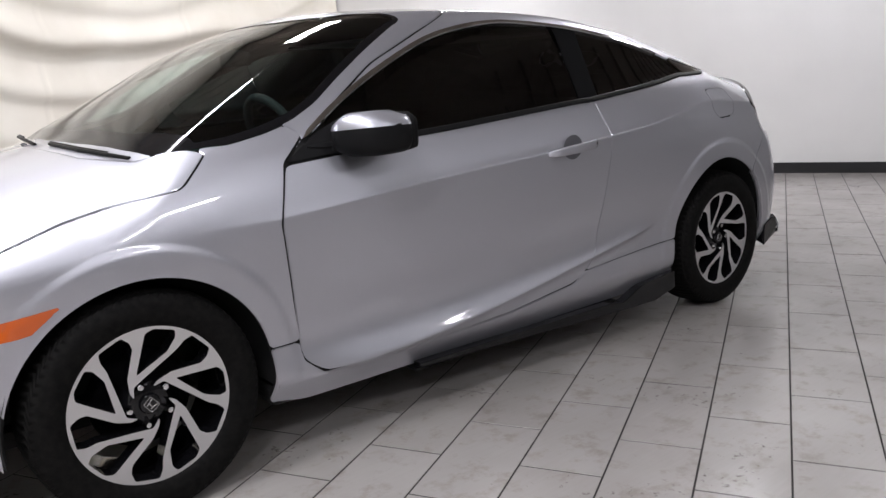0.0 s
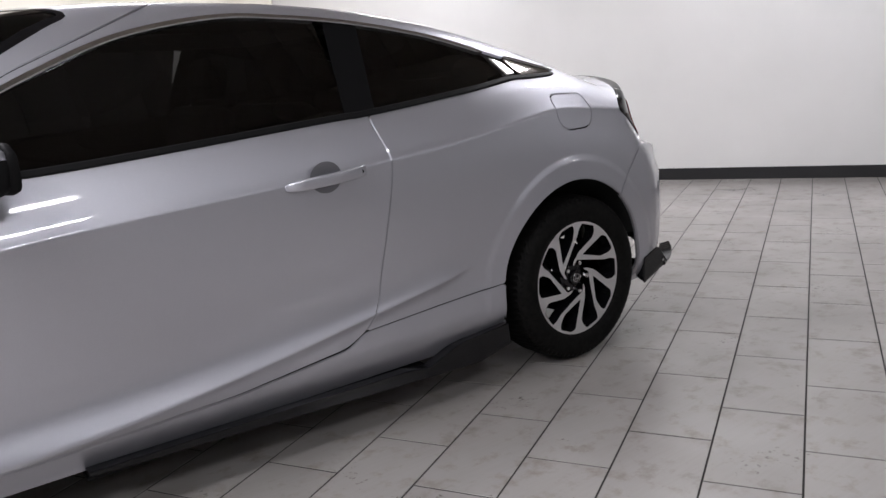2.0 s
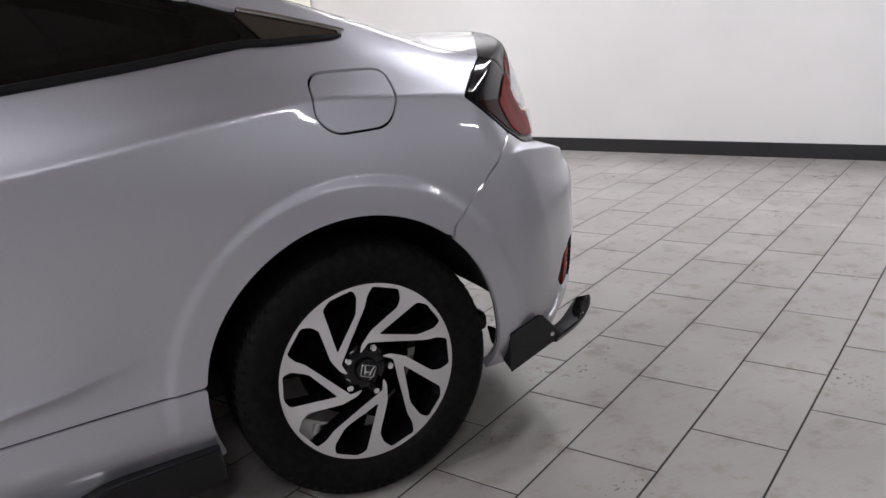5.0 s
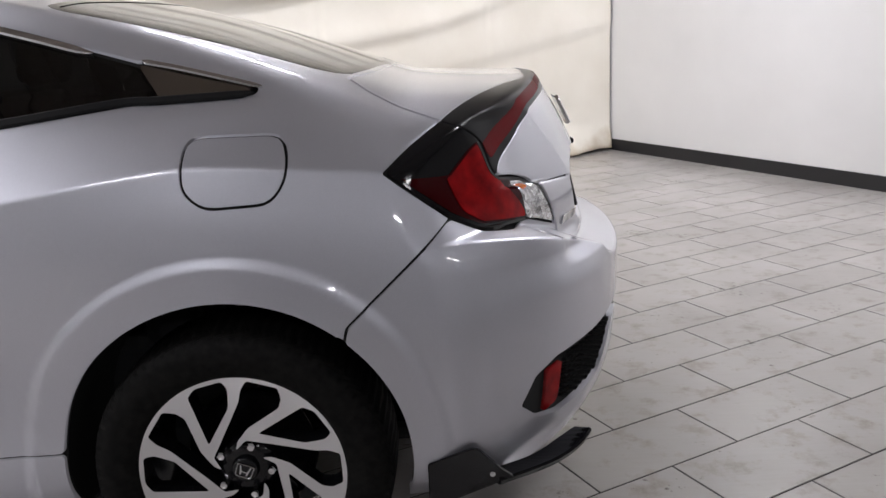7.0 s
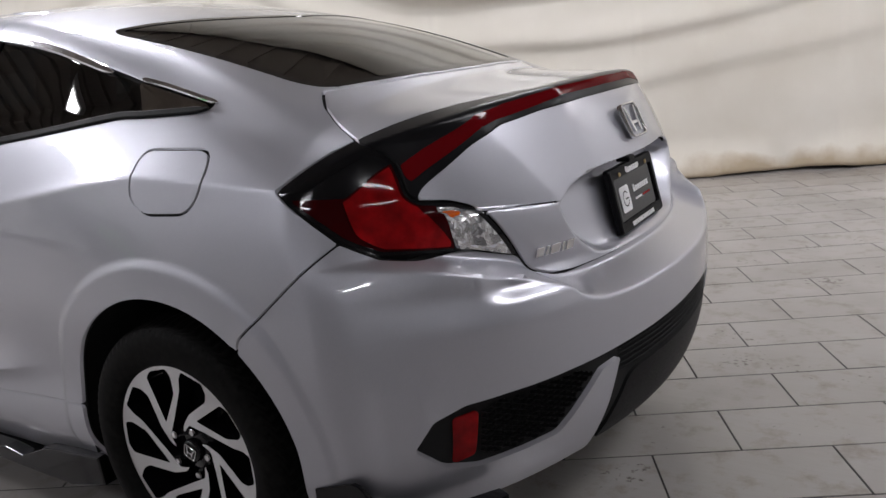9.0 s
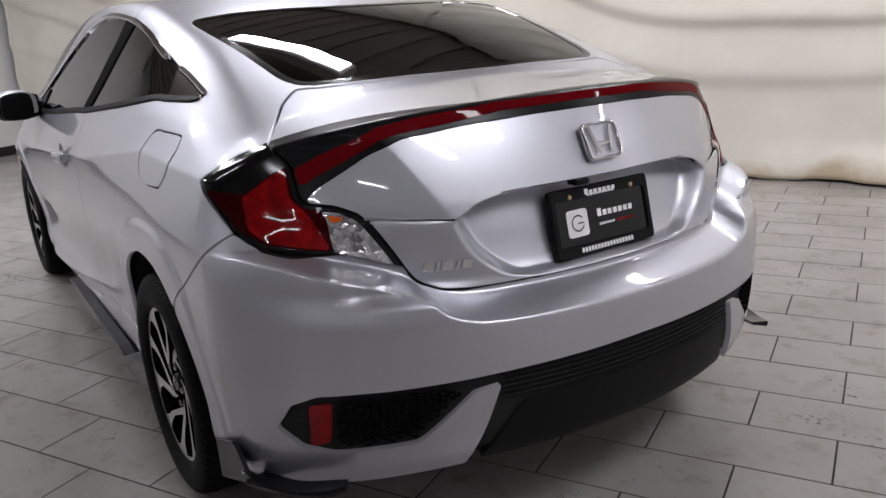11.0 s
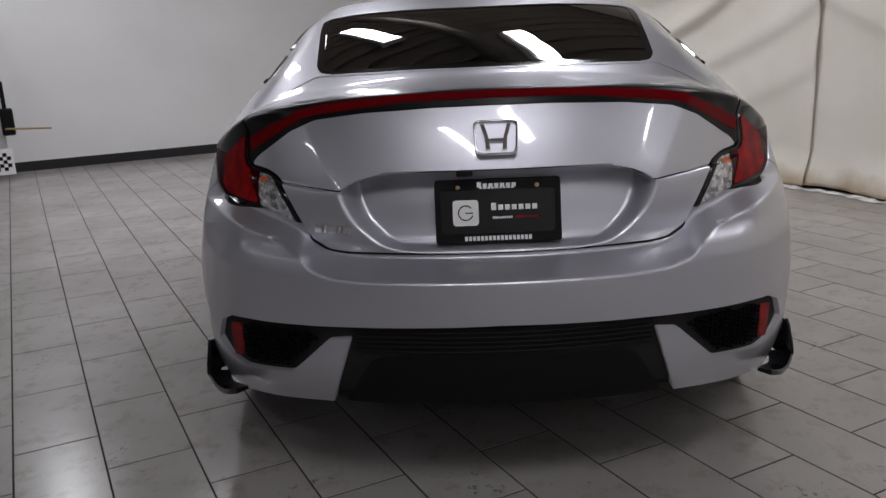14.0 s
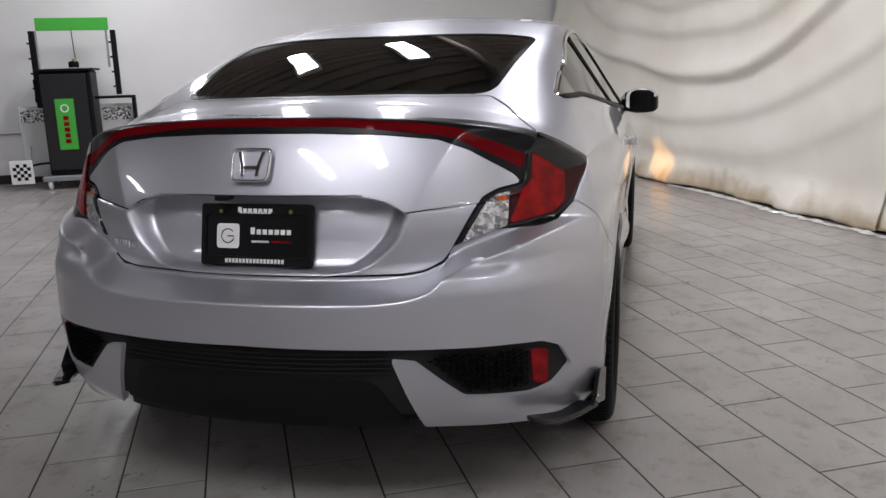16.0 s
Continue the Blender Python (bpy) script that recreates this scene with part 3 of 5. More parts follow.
# ---- car ----
car = thing("car", "silver two-door coupe parked on the tiled floor", "car")


def skin():
    p, n, q = half_body(0.0135)
    key = np.round(p * 1e5).astype(np.int64)
    _, first_, inv = np.unique(key, axis=0, return_index=True, return_inverse=True)
    return p[first_], n[first_], inv.reshape(-1)[q]


SP, SN, SQ = skin()
SP[np.abs(SP[:, 1]) < 1e-6, 1] = 0.0
SXV, SYV, SZV = SP.T


def cut(value, sides="both", offset=0.0, flange=0.010):
    """Points, normals and faces of the skin where value is negative, with its edges turned in."""
    pts, nor, faces, cache = [], [], [], {}
    neg = value < 0

    def keep(i):
        if i not in cache:
            cache[i] = len(pts)
            pts.append(SP[i] + SN[i] * offset)
            nor.append(SN[i])
        return cache[i]

    def crossing(i, j):
        k = (min(i, j), max(i, j))
        if k not in cache:
            t = value[k[0]] / (value[k[0]] - value[k[1]])
            cache[k] = len(pts)
            n = SN[k[0]] * (1 - t) + SN[k[1]] * t
            pts.append(SP[k[0]] * (1 - t) + SP[k[1]] * t + n * offset)
            nor.append(n)
        return cache[k]

    for q in SQ[neg[SQ].any(1)]:
        f = []
        for a, b in zip(q, np.roll(q, -1)):
            if a == b:
                continue
            if neg[a]:
                f.append(keep(int(a)))
            if neg[a] != neg[b]:
                f.append(crossing(int(a), int(b)))
        f = [v for i, v in enumerate(f) if v != f[i - 1]]
        if len(set(f)) == len(f) and len(f) > 2:
            faces.append(f)
    count = {}
    for f in faces:
        for a, b in zip(f, f[1:] + f[:1]):
            count[(a, b)] = count.get((a, b), 0) + 1
    pts, nor = np.array(pts), np.array(nor)
    fl, extra, extra_n = {}, [], []
    if flange:
        for a, b in list(count):
            if (b, a) not in count and not (abs(pts[a][1]) < 1e-4 and abs(pts[b][1]) < 1e-4):
                for v in (a, b):
                    if v not in fl:
                        fl[v] = len(pts) + len(extra)
                        extra.append(pts[v] - nor[v] * flange)
                        extra_n.append(nor[v])
                faces.append([b, a, fl[a], fl[b]])
        if extra:
            pts, nor = np.concatenate([pts, extra]), np.concatenate([nor, extra_n])
    if sides == "left":
        return pts, nor, faces
    flip = np.array((1, -1, 1))
    if sides == "right":
        return pts * flip, nor * flip, [f[::-1] for f in faces]
    mid = np.abs(pts[:, 1]) < 1e-5
    nor[mid, 1] = 0
    idx = np.where(mid, np.arange(len(pts)), len(pts) + np.cumsum(~mid) - 1)
    return np.concatenate([pts, (pts * flip)[~mid]]), np.concatenate([nor, (nor * flip)[~mid]]), faces + [[int(idx[v]) for v in f[::-1]] for f in faces]


def panel(name, value, material, parent=None, label="", sides="both", offset=0.0, flange=0.010):
    """A piece of the car's skin as one mesh object."""
    p, n, f = cut(value, sides, offset, flange)
    me = bpy.data.meshes.new(name)
    me.from_pydata(p.tolist(), [], f)
    me.materials.append(material)
    me.polygons.foreach_set("use_smooth", [True] * len(me.polygons))
    me.normals_split_custom_set_from_vertices([tuple(v) for v in n])
    ob = new(name, me)
    ob.parent = parent or car
    return tagged(ob, label)


def side_poly(pts, r=0.02):
    return sdf(SXV, SZV, rounded(pts, r))


def ribbon(name, pts, width, rise, material, sides, label=""):
    """A raised strip laid on the body side along a curve of (x, z)."""
    pts = [Vector(p) for p in pts]
    line = []
    for i in range(len(pts) - 1):
        a, b, c, d = pts[max(i - 1, 0)], pts[i], pts[i + 1], pts[min(i + 2, len(pts) - 1)]
        for k in range(10):
            t = k / 10
            line.append(.5 * (2 * b + (c - a) * t + (2 * a - 5 * b + 4 * c - d) * t * t + (3 * b - a - 3 * c + d) * t**3))
    line = np.array([tuple(p) for p in line + [pts[-1]]])
    o = np.stack([line[:, 0], np.full(len(line), .30), line[:, 1]], 1)
    p = shoot(o, np.tile((0.0, 1.0, 0.0), (len(o), 1)))
    n = normal_at(p)
    tan = np.gradient(p, axis=0)
    b = np.cross(n, tan)
    b /= np.linalg.norm(b, axis=1, keepdims=True)
    taper = np.minimum(1, np.minimum(np.arange(len(p)), np.arange(len(p))[::-1]) / 3 + .25)[:, None]
    flip = 1 if sides == "left" else -1
    bm = bmesh.new()
    rows = [[bm.verts.new((q[0], flip * q[1], q[2])) for q in ring_] for ring_ in zip(*[p + b * taper * width * u + n * rise * v for u, v in ((-.5, -1.5), (-.5, .55), (-.32, 1), (.32, 1), (.5, .55), (.5, -1.5))])]
    for r0, r1 in zip(rows, rows[1:]):
        for k in range(5):
            bm.faces.new((r0[k], r0[k + 1], r1[k + 1], r1[k]))
    bm.faces.new(rows[0])
    bm.faces.new(rows[-1][::-1])
    bmesh.ops.recalc_face_normals(bm, faces=bm.faces[:])
    return part(name, bm, material, car, label)


def plan_poly(pts, r=0.02):
    return sdf(SXV, SYV, rounded(pts, r))


def tail_only(pts, r=0.012):
    return sdf(SYV, SZV, rounded(pts, r))


GAP = 0.003
most, least = np.maximum.reduce, np.minimum.reduce
FACING = (SN[:, 0] + .42) * .02  # negative where the skin faces the tail
BEHIND = SXV + 0.2
arch = least([np.hypot(SXV - hx, SZV - hz) - .364 for hx, hz in ARCHES])
low = pch(SXV, (-.98, -.9, -.8, -.7, -.45, .3, .4, 2.2, 2.35, 3.1, 3.6), (.30, .295, .283, .262, .22, .20, .175, .175, .20, .2, .2)) - SZV

# outlines of the panels: side views are (x, z), tail views (y, z), plan views (x, y)
PANE = [(2.13, .958), (1.727, .955), (.997, 1.004), (.845, 1.012), (.424, 1.052), (.199, 1.078), (.10, 1.09), (.158, 1.146), (.255, 1.176), (.489, 1.243), (.757, 1.292), (1.0, 1.316), (1.225, 1.320), (1.498, 1.276), (1.736, 1.188), (1.961, 1.081), (2.09, .985)]
CORNER = [(.112, 1.083), (.165, 1.150), (.02, 1.112), (-.072, 1.089)]
TRIANGLE = [(2.225, .912), (1.90, .936), (1.95, 1.04), (2.10, .985)]
DOOR = [(2.225, .908), (2.276, .747), (2.251, .517), (2.230, .313), (2.165, .262), (1.894, .254), (1.378, .265), (1.017, .305), (.938, .345), (.886, .431), (.856, .619), (.817, .823), (.814, .887), (.848, .994), (.78, 1.36), (1.3, 1.40), (1.8, 1.19), (2.12, .99)]
FUEL = [(.052, 1.010), (-.140, 1.006), (-.149, .934), (-.115, .880), (.016, .877), (.055, .912)]
LAMP_SIDE = [(-.316, .935), (-.436, 1.008), (-.56, 1.13), (-1, 1.13), (-1, .66), (-.74, .712), (-.643, .768), (-.52, .786), (-.458, .821)]
GARNISH_PLAN = [(-.305, .84), (-.436, .692), (-.59, .385), (-.655, .26), (-.668, -.1), (-1, -.1), (-1, .95), (-.305, .95)]
LID_PANEL = [(-.1, 1.026), (.15, 1.024), (.33, 1.016), (.46, 1.001), (.53, .973), (.64, .902), (.657, .879), (.603, .869), (.569, .852), (.499, .724), (.40, .6), (-.1, .6)]
TRUNK_TAIL = [(-.1, 1.3), (.70, 1.3), (.692, 1.0), (.664, .96), (.666, .894), (.657, .879), (.603, .869), (.569, .852), (.499, .724), (.48, .698), (.435, .680), (.38, .673), (.19, .672), (-.1, .672)]
TRUNK_PLAN = [(-.315, -.1), (-.313, .09), (-.288, .33), (-.262, .45), (-.238, .515), (-.290, .575), (-.375, .635), (-.455, .685), (-.50, .70), (-1.1, .70), (-1.1, -.1)]
BUMPER = [(-.458, .821), (-.245, .632), (-.2, .45), (-.30, .15), (-1.1, .15), (-1.1, .90), (-.66, .90), (-.60, .80), (-.52, .795)]
MOUTH = [(-.1, .519), (.357, .510), (.519, .504), (.654, .496), (.725, .488), (.768, .462), (.792, .402), (.752, .357), (.70, .345), (.548, .366), (.436, .473), (.378, .481), (.440, .292), (.45, .15), (-.1, .15)]
BACK_PANE = [(-.300, -.1), (-.298, .09), (-.272, .33), (-.246, .45), (-.222, .50), (-.165, .525), (.04, .545), (.24, .565), (.36, .572), (.402, .55), (.395, .43), (.345, .20), (.325, .06), (.325, -.1)]
FRONT_PANE = [(2.66, -.1), (2.645, .25), (2.615, .47), (2.60, .58), (2.565, .73), (2.49, .775), (2.38, .790), (2.255, .784), (2.15, .772), (2.055, .750), (1.943, .712), (1.798, .668), (1.675, .634), (1.60, .612), (1.66, .56), (1.80, .44), (1.87, .22), (1.885, -.1)]
HOOD_SIDE = [(2.44, .965), (2.537, .877), (2.712, .854), (2.854, .825), (3.0, .78), (3.35, .66), (3.6, .58), (3.8, .58), (3.8, 1.3), (2.4, 1.3)]
HOOD_PLAN = [(2.735, -.1), (2.715, .25), (2.69, .46), (2.60, .70), (2.44, .80), (2.44, 1.1), (3.8, 1.1), (3.8, -.1)]
FENDER = [(2.233, .376), (2.254, .517), (2.279, .747), (2.228, .912), (2.14, .985), (2.20, 1.03), (2.42, 1.10), (2.60, 1.15), (3.12, 1.15), (3.05, .1), (2.3, .1), (2.36, .376)]
SILL = [(2.36, .376), (2.233, .373), (2.228, .313), (2.163, .258), (1.894, .250), (1.378, .261), (1.015, .301), (.945, .340), (.62, .362), (.40, .374), (.30, .380), (.25, .1), (2.40, .1)]

pane = side_poly(PANE, .02)
corner = side_poly(CORNER, .006)
triangle = side_poly(TRIANGLE, .006)
dlo = most([least([pane, corner, triangle]) - .009, SXV - 2.235])
dlo = np.minimum(dlo, triangle)
door = side_poly(DOOR, .03)
fuel = side_poly(FUEL, .035)
garnish = most([side_poly(LAMP_SIDE, .008), plan_poly(GARNISH_PLAN, .02), -tail_only(LID_PANEL, .012), BEHIND])
trunk = most([plan_poly(TRUNK_PLAN, .012), tail_only(TRUNK_TAIL, .010), BEHIND])
outer = np.maximum(garnish, -trunk)
inner = np.maximum(garnish, trunk)
bumper = most([side_poly(BUMPER, .006), -trunk, -garnish, SXV - .2])
mouth = np.maximum(tail_only(MOUTH, .007), BEHIND + .25)
backlight = np.maximum(plan_poly(BACK_PANE, .03), 1.0 - SZV)
windshield = np.maximum(plan_poly(FRONT_PANE, .03), .9 - SZV)
hood = np.maximum(side_poly(HOOD_SIDE, .02), plan_poly(HOOD_PLAN, .02))
cowl_area = plan_poly([(2.76, -.1), (2.74, .3), (2.70, .5), (2.60, .715), (2.50, .72), (2.62, .45), (2.64, -.1)], .01)
fender = most([side_poly(FENDER, .01), -hood, -windshield, -cowl_area, -triangle])
sill = most([side_poly(SILL, .008), -door])
nose = most([3.085 - SXV, -hood])

rest = most([-dlo, -door + GAP, -fuel + GAP, -garnish + GAP, -bumper + GAP, -trunk + .0045, -backlight, -windshield, -hood + GAP, -fender + GAP, -sill + GAP, -nose + GAP, -arch, low])
panel("body_shell", rest, PAINT, label="silver painted quarter panels, roof and pillars")
panel("inner_shell", most([low + .03, -arch - .002, least([pane, backlight, windshield, corner]) * -1 - .004]), SHELL, offset=-.014, flange=0, label="black inner body")
panel("rear_bumper", most([bumper + GAP, low, -arch, -mouth]), PAINT, flange=.022)
panel("hood", hood + GAP, PAINT)
panel("front_bumper", most([nose + GAP, low, -arch]), PAINT)
over = tail_only([(-.1, 1.4), (.9, 1.4), (.9, .872), (.60, .848), (.549, .843), (.396, .829), (.34, .856), (.265, .870), (.15, .873), (-.1, .873)], .004)
lid = panel("trunk_lid", most([trunk + .004, -inner, over + GAP * .6]), PAINT)
panel("lower_lid", most([trunk + .004, -inner, -over + GAP * .6]), PAINT, lid, "silver lower lid face with the plate recess")

# ---- glass ----
back = panel("rear_window", backlight + .001, BACK_GLASS, offset=-.001, label="dark tinted rear window")
panel("seal", np.maximum(backlight, -backlight - .022), BLACK_GLOSS, back, offset=.0006, flange=.003)
front_pane = panel("windshield", windshield + .001, CLEAR_GLASS, offset=-.001, label="lightly tinted windshield")
panel("seal", np.maximum(windshield, np.minimum(-windshield - .014, pch(SYV, (0, .45, .75), (2.60, 2.56, 2.46)) - SXV)), BLACK_GLOSS, front_pane, offset=.0006, flange=.003)
split = side_poly([(.845, .90), (.735, 1.34), (.855, 1.34), (.945, .90)], .003)
for s in ("left", "right"):
    d = panel("door", most([door + GAP, -dlo, low]), PAINT, sides=s)
    panel("front_fender", most([fender + GAP, -arch, low, -nose]), PAINT, sides=s)
    panel("side_sill", most([sill + GAP, -arch, low]), PAINT, sides=s)
    panel("fuel_door" if s == "left" else "quarter_patch", fuel + (GAP if s == "left" else -GAP), PAINT, sides=s)
    panel("side_window", most([pane, .90 - SXV]), SIDE_GLASS, d, "dark tinted door window", s, -.004)
    panel("quarter_window", most([pane, SXV - .80]), SIDE_GLASS, None, "dark tinted quarter window", s, -.004)
    panel("pillar_cover", most([pane - .002, split]), PILLAR, None, "gloss black pillar cover", s, .000)
    ribbon("window_trim", PANE[8:-1] + [(2.14, .975)], .019, .006, CHROME, s, "bright chrome window trim")
    ribbon("corner_edge", [(.158, 1.155), (.10, 1.142), (.02, 1.121), (-.085, 1.092)], .014, .006, CHROME, s, "bright chrome window trim")
    ribbon("belt_seal", [(2.14, .948)] + PANE[1:6] + [(.10, 1.079), (-.07, 1.082)], .021, .006, BLACK, s, "black window seal")
    panel("corner_trim", corner, DARK_CHROME, None, "polished chrome corner trim", s, .002)
    panel("mirror_base", most([triangle, SXV - 2.3]), BLACK, None, "black mirror base", s, .002)

# ---- tail lamps ----
below = side_poly([(-.25, .918), (-.36, .911), (-.455, .904), (-.495, .945), (-.535, .972), (-.60, 1.0), (-1, 1.0), (-1, .5), (-.25, .5)], .004)
hot = tail_only([(.642, .974), (.70, .945), (.752, .906), (.760, .825), (.735, .798), (.640, .781), (.634, .792), (.668, .885), (.652, .935)], .012)
reverse = tail_only([(.636, .863), (.598, .858), (.575, .838), (.520, .742), (.545, .748), (.628, .778)], .006)
amber = np.maximum(reverse, tail_only([(.64, .87), (.59, .87), (.58, .838), (.645, .825)], .003))
for s in ("left", "right"):
    lamp = panel("tail_lamp", outer + GAP, BLACK_GLOSS, None, "gloss black tail lamp housing with red lens", s, .001, .014)
    red = most([outer + .009, below + .003, .630 - SYV])
    # depth and glow inside the lens, painted as a dark and a bright red
    panel("red_lens", red, RED_DARK, lamp, "red lens, dark tone painted for its depth", s, .003, .006)
    panel("bright_lens", most([red + .004, hot]), RED, lamp, "bright red zone, glow painted into the lens", s, .0055, .002)
    panel("reverse_lens", most([reverse + .001, outer + .003]), CLEAR, lamp, "clear faceted reversing lens", s, .0025, .006)
    panel("amber_bulb", most([amber + .010, outer + .004]), ORANGE, lamp, "amber indicator behind the clear lens", s, .003, .003)
bar = panel("light_bar", inner + GAP, SATIN_BLACK, lid, "gloss black garnish across the trunk lid", flange=.014)
strip = tail_only([(-.1, 1.062), (.22, 1.057), (.33, 1.049), (.42, 1.041), (.50, 1.028), (.61, .978), (.668, .948), (.655, .918), (.61, .943), (.50, 1.003), (.46, 1.013), (.31, 1.030), (.22, 1.040), (-.1, 1.045)], .004)
panel("red_strip", most([strip, inner + .004, FACING]), STRIP_RED, bar, "continuous red lamp strip", "both", .002, .005)

# ---- lower bumper ----
dark = panel("bumper_insert", most([mouth, -arch, low]), BLACK, None, "textured black lower bumper insert", offset=-.024, flange=.0)
for s in ("left", "right"):
    panel("reflector", most([tail_only([(.742, .458), (.704, .468), (.708, .372), (.740, .358)], .006), BEHIND + .25]), RED, dark, "red rear reflector", s, -.006, .016)
hexes = []
for i in range(26):
    for j in range(14):
        hexes.append((.44 + .0145 * i, .36 + .0125 * j + (.00625 if i % 2 else 0)))
pocket = rounded([(.698, .480), (.654, .486), (.50, .495), (.455, .478), (.555, .378), (.68, .360), (.698, .37)], .01)
for sgn in (1, -1):
    bm = bmesh.new()
    for y, z in hexes:
        if sdf(np.array([y]), np.array([z]), pocket)[0] < -.004:
            n = [bm.verts.new((float(rear(np.array(y + .0075 * math.cos(a)), np.array(z - .004 + .0062 * math.sin(a)))) - .012, sgn * (y + .0075 * math.cos(a)), z + .0062 * math.sin(a))) for a in [k * math.pi / 3 for k in range(6)]]
            m = [bm.verts.new(v.co + Vector((.010, -sgn * .0, -.002)) + (Vector((v.co.x, sgn * y, z)) - v.co) * .35) for v in n]
            for k in range(6):
                bm.faces.new((n[k], n[(k + 1) % 6], m[(k + 1) % 6], m[k]))
    bmesh.ops.recalc_face_normals(bm, faces=bm.faces[:])
    tagged(part("mesh_grille", bm, BLACK, dark, "black honeycomb bumper grille"), kind="stuff")
for k in range(6):
    z = .446 + .0125 * k
    bm = bmesh.new()
    ring0 = []
    for i in range(41):
        y = (i / 20 - 1) * pch(z, (.43, .51), (.375, .365))
        x = float(rear(np.array(abs(y)), np.array(z - .006)))
        ring0.append([bm.verts.new((x + dx, y, z + dz)) for dx, dz in ((-.006, .0015), (-.009, -.001), (-.004, -.0035), (.01, -.003))])
    for a, b in zip(ring0, ring0[1:]):
        for i in range(3):
            bm.faces.new((a[i], a[i + 1], b[i + 1], b[i]))
    part("slat", bm, BLACK, dark, smooth=True)
diff = tail_only([(-.1, .432), (.30, .428), (.335, .415), (.40, .30), (.41, .285), (-.1, .285)], .02)
panel("diffuser", np.maximum(diff, BEHIND + .4), BLACK, dark, "matt black diffuser panel", "both", -.006, .025)


# ---- wheels ----
def polar(r, deg, size=.219):
    """A point of the wheel's face; angles run as seen from outside, from the tail upwards."""
    a = radians(deg)
    return Vector((-math.cos(a) * r * size, 0, math.sin(a) * r * size))


STAR = [(.22, 106), (.30, 98), (.45, 80), (.76, 58.5), (.86, 59.5), (.958, 64), (.958, 82), (.86, 85.5), (.73, 87.5), (.375, 119), (.316, 154)]
POCKET = [(.42, 138), (.67, 96.5), (.87, 93.5), (.958, 96), (.958, 112), (.91, 118.5)]


def smooth_loop(pts, r):
    out = rounded([(p.x, p.z) for p in pts], r, 3)
    return [Vector((x, 0, z)) for x, z in out]


def wheel_face():
    loops = [[polar(1.02, 360 * k / 96) for k in range(96)]]
    loops.append(smooth_loop([polar(r, a + 72 * k) for k in range(5) for r, a in STAR], .006))
    for k in range(5):
        loops.append(smooth_loop([polar(r, a + 72 * k) for r, a in POCKET], .007))
    return loops


def dish(p):
    return .074 + .016 * (Vector((p.x, 0, p.z)).length / .219) ** 2


def wheel_meshes():
    face, walls = bmesh.new(), bmesh.new()
    for n, loop in enumerate(wheel_face()):
        vs = [face.verts.new(p) for p in loop]
        for a, b in zip(vs, vs[1:] + vs[:1]):
            face.edges.new((a, b))
        if n:
            top_ = [walls.verts.new((p.x, dish(p) - .001, p.z)) for p in loop]
            mid_ = [walls.verts.new((p.x, dish(p) - .004, p.z)) for p in loop]
            c = sum(loop, Vector()) / len(loop)
            end_ = [walls.verts.new((p.x * .97 + c.x * .03, dish(p) - .045, p.z * .97 + c.z * .03)) for p in loop]
            for r0, r1 in ((top_, mid_), (mid_, end_)):
                for i in range(len(loop)):
                    j = (i + 1) % len(loop)
                    walls.faces.new((r0[i], r0[j], r1[j], r1[i]))
    bmesh.ops.triangle_fill(face, use_beauty=True, edges=face.edges[:])
    bmesh.ops.recalc_face_normals(face, faces=face.faces[:])
    for f in face.faces:
        f.normal_update()
        if f.normal.y < 0:
            f.normal_flip()
    for v in face.verts:
        v.co.y = dish(v.co)
    bmesh.ops.recalc_face_normals(walls, faces=walls.faces[:])
    return face, walls


def tyre_mesh():
    n = 240
    prof = [(.205, -.085), (.214, -.099), (.235, -.106), (.262, -.109), (.29, -.104), (.305, -.094), (.3125, -.08), (.3155, -.055), (.3165, 0),
            (.3155, .055), (.3125, .08), (.305, .094), (.288, .104), (.264, .108), (.243, .106), (.233, .1015), (.224, .099), (.214, .085)]
    bm = bmesh.new()
    rings = []
    for i, (r, y) in enumerate(prof):
        ring_ = []
        for k in range(n):
            rr = r - (.007 if 6 <= i <= 10 and i != 8 and k % 3 == 0 else 0) - (.003 if i in (5, 11) and k % 3 == 0 else 0)
            a = (k + (.5 * i if 6 <= i <= 10 else 0)) * math.tau / n
            ring_.append(bm.verts.new((rr * math.cos(a), y, rr * math.sin(a))))
        rings.append(ring_)
    for a, b in zip(rings, rings[1:]):
        for k in range(n):
            bm.faces.new((a[k], b[k], b[(k + 1) % n], a[(k + 1) % n]))
    bmesh.ops.recalc_face_normals(bm, faces=bm.faces[:])
    return bm


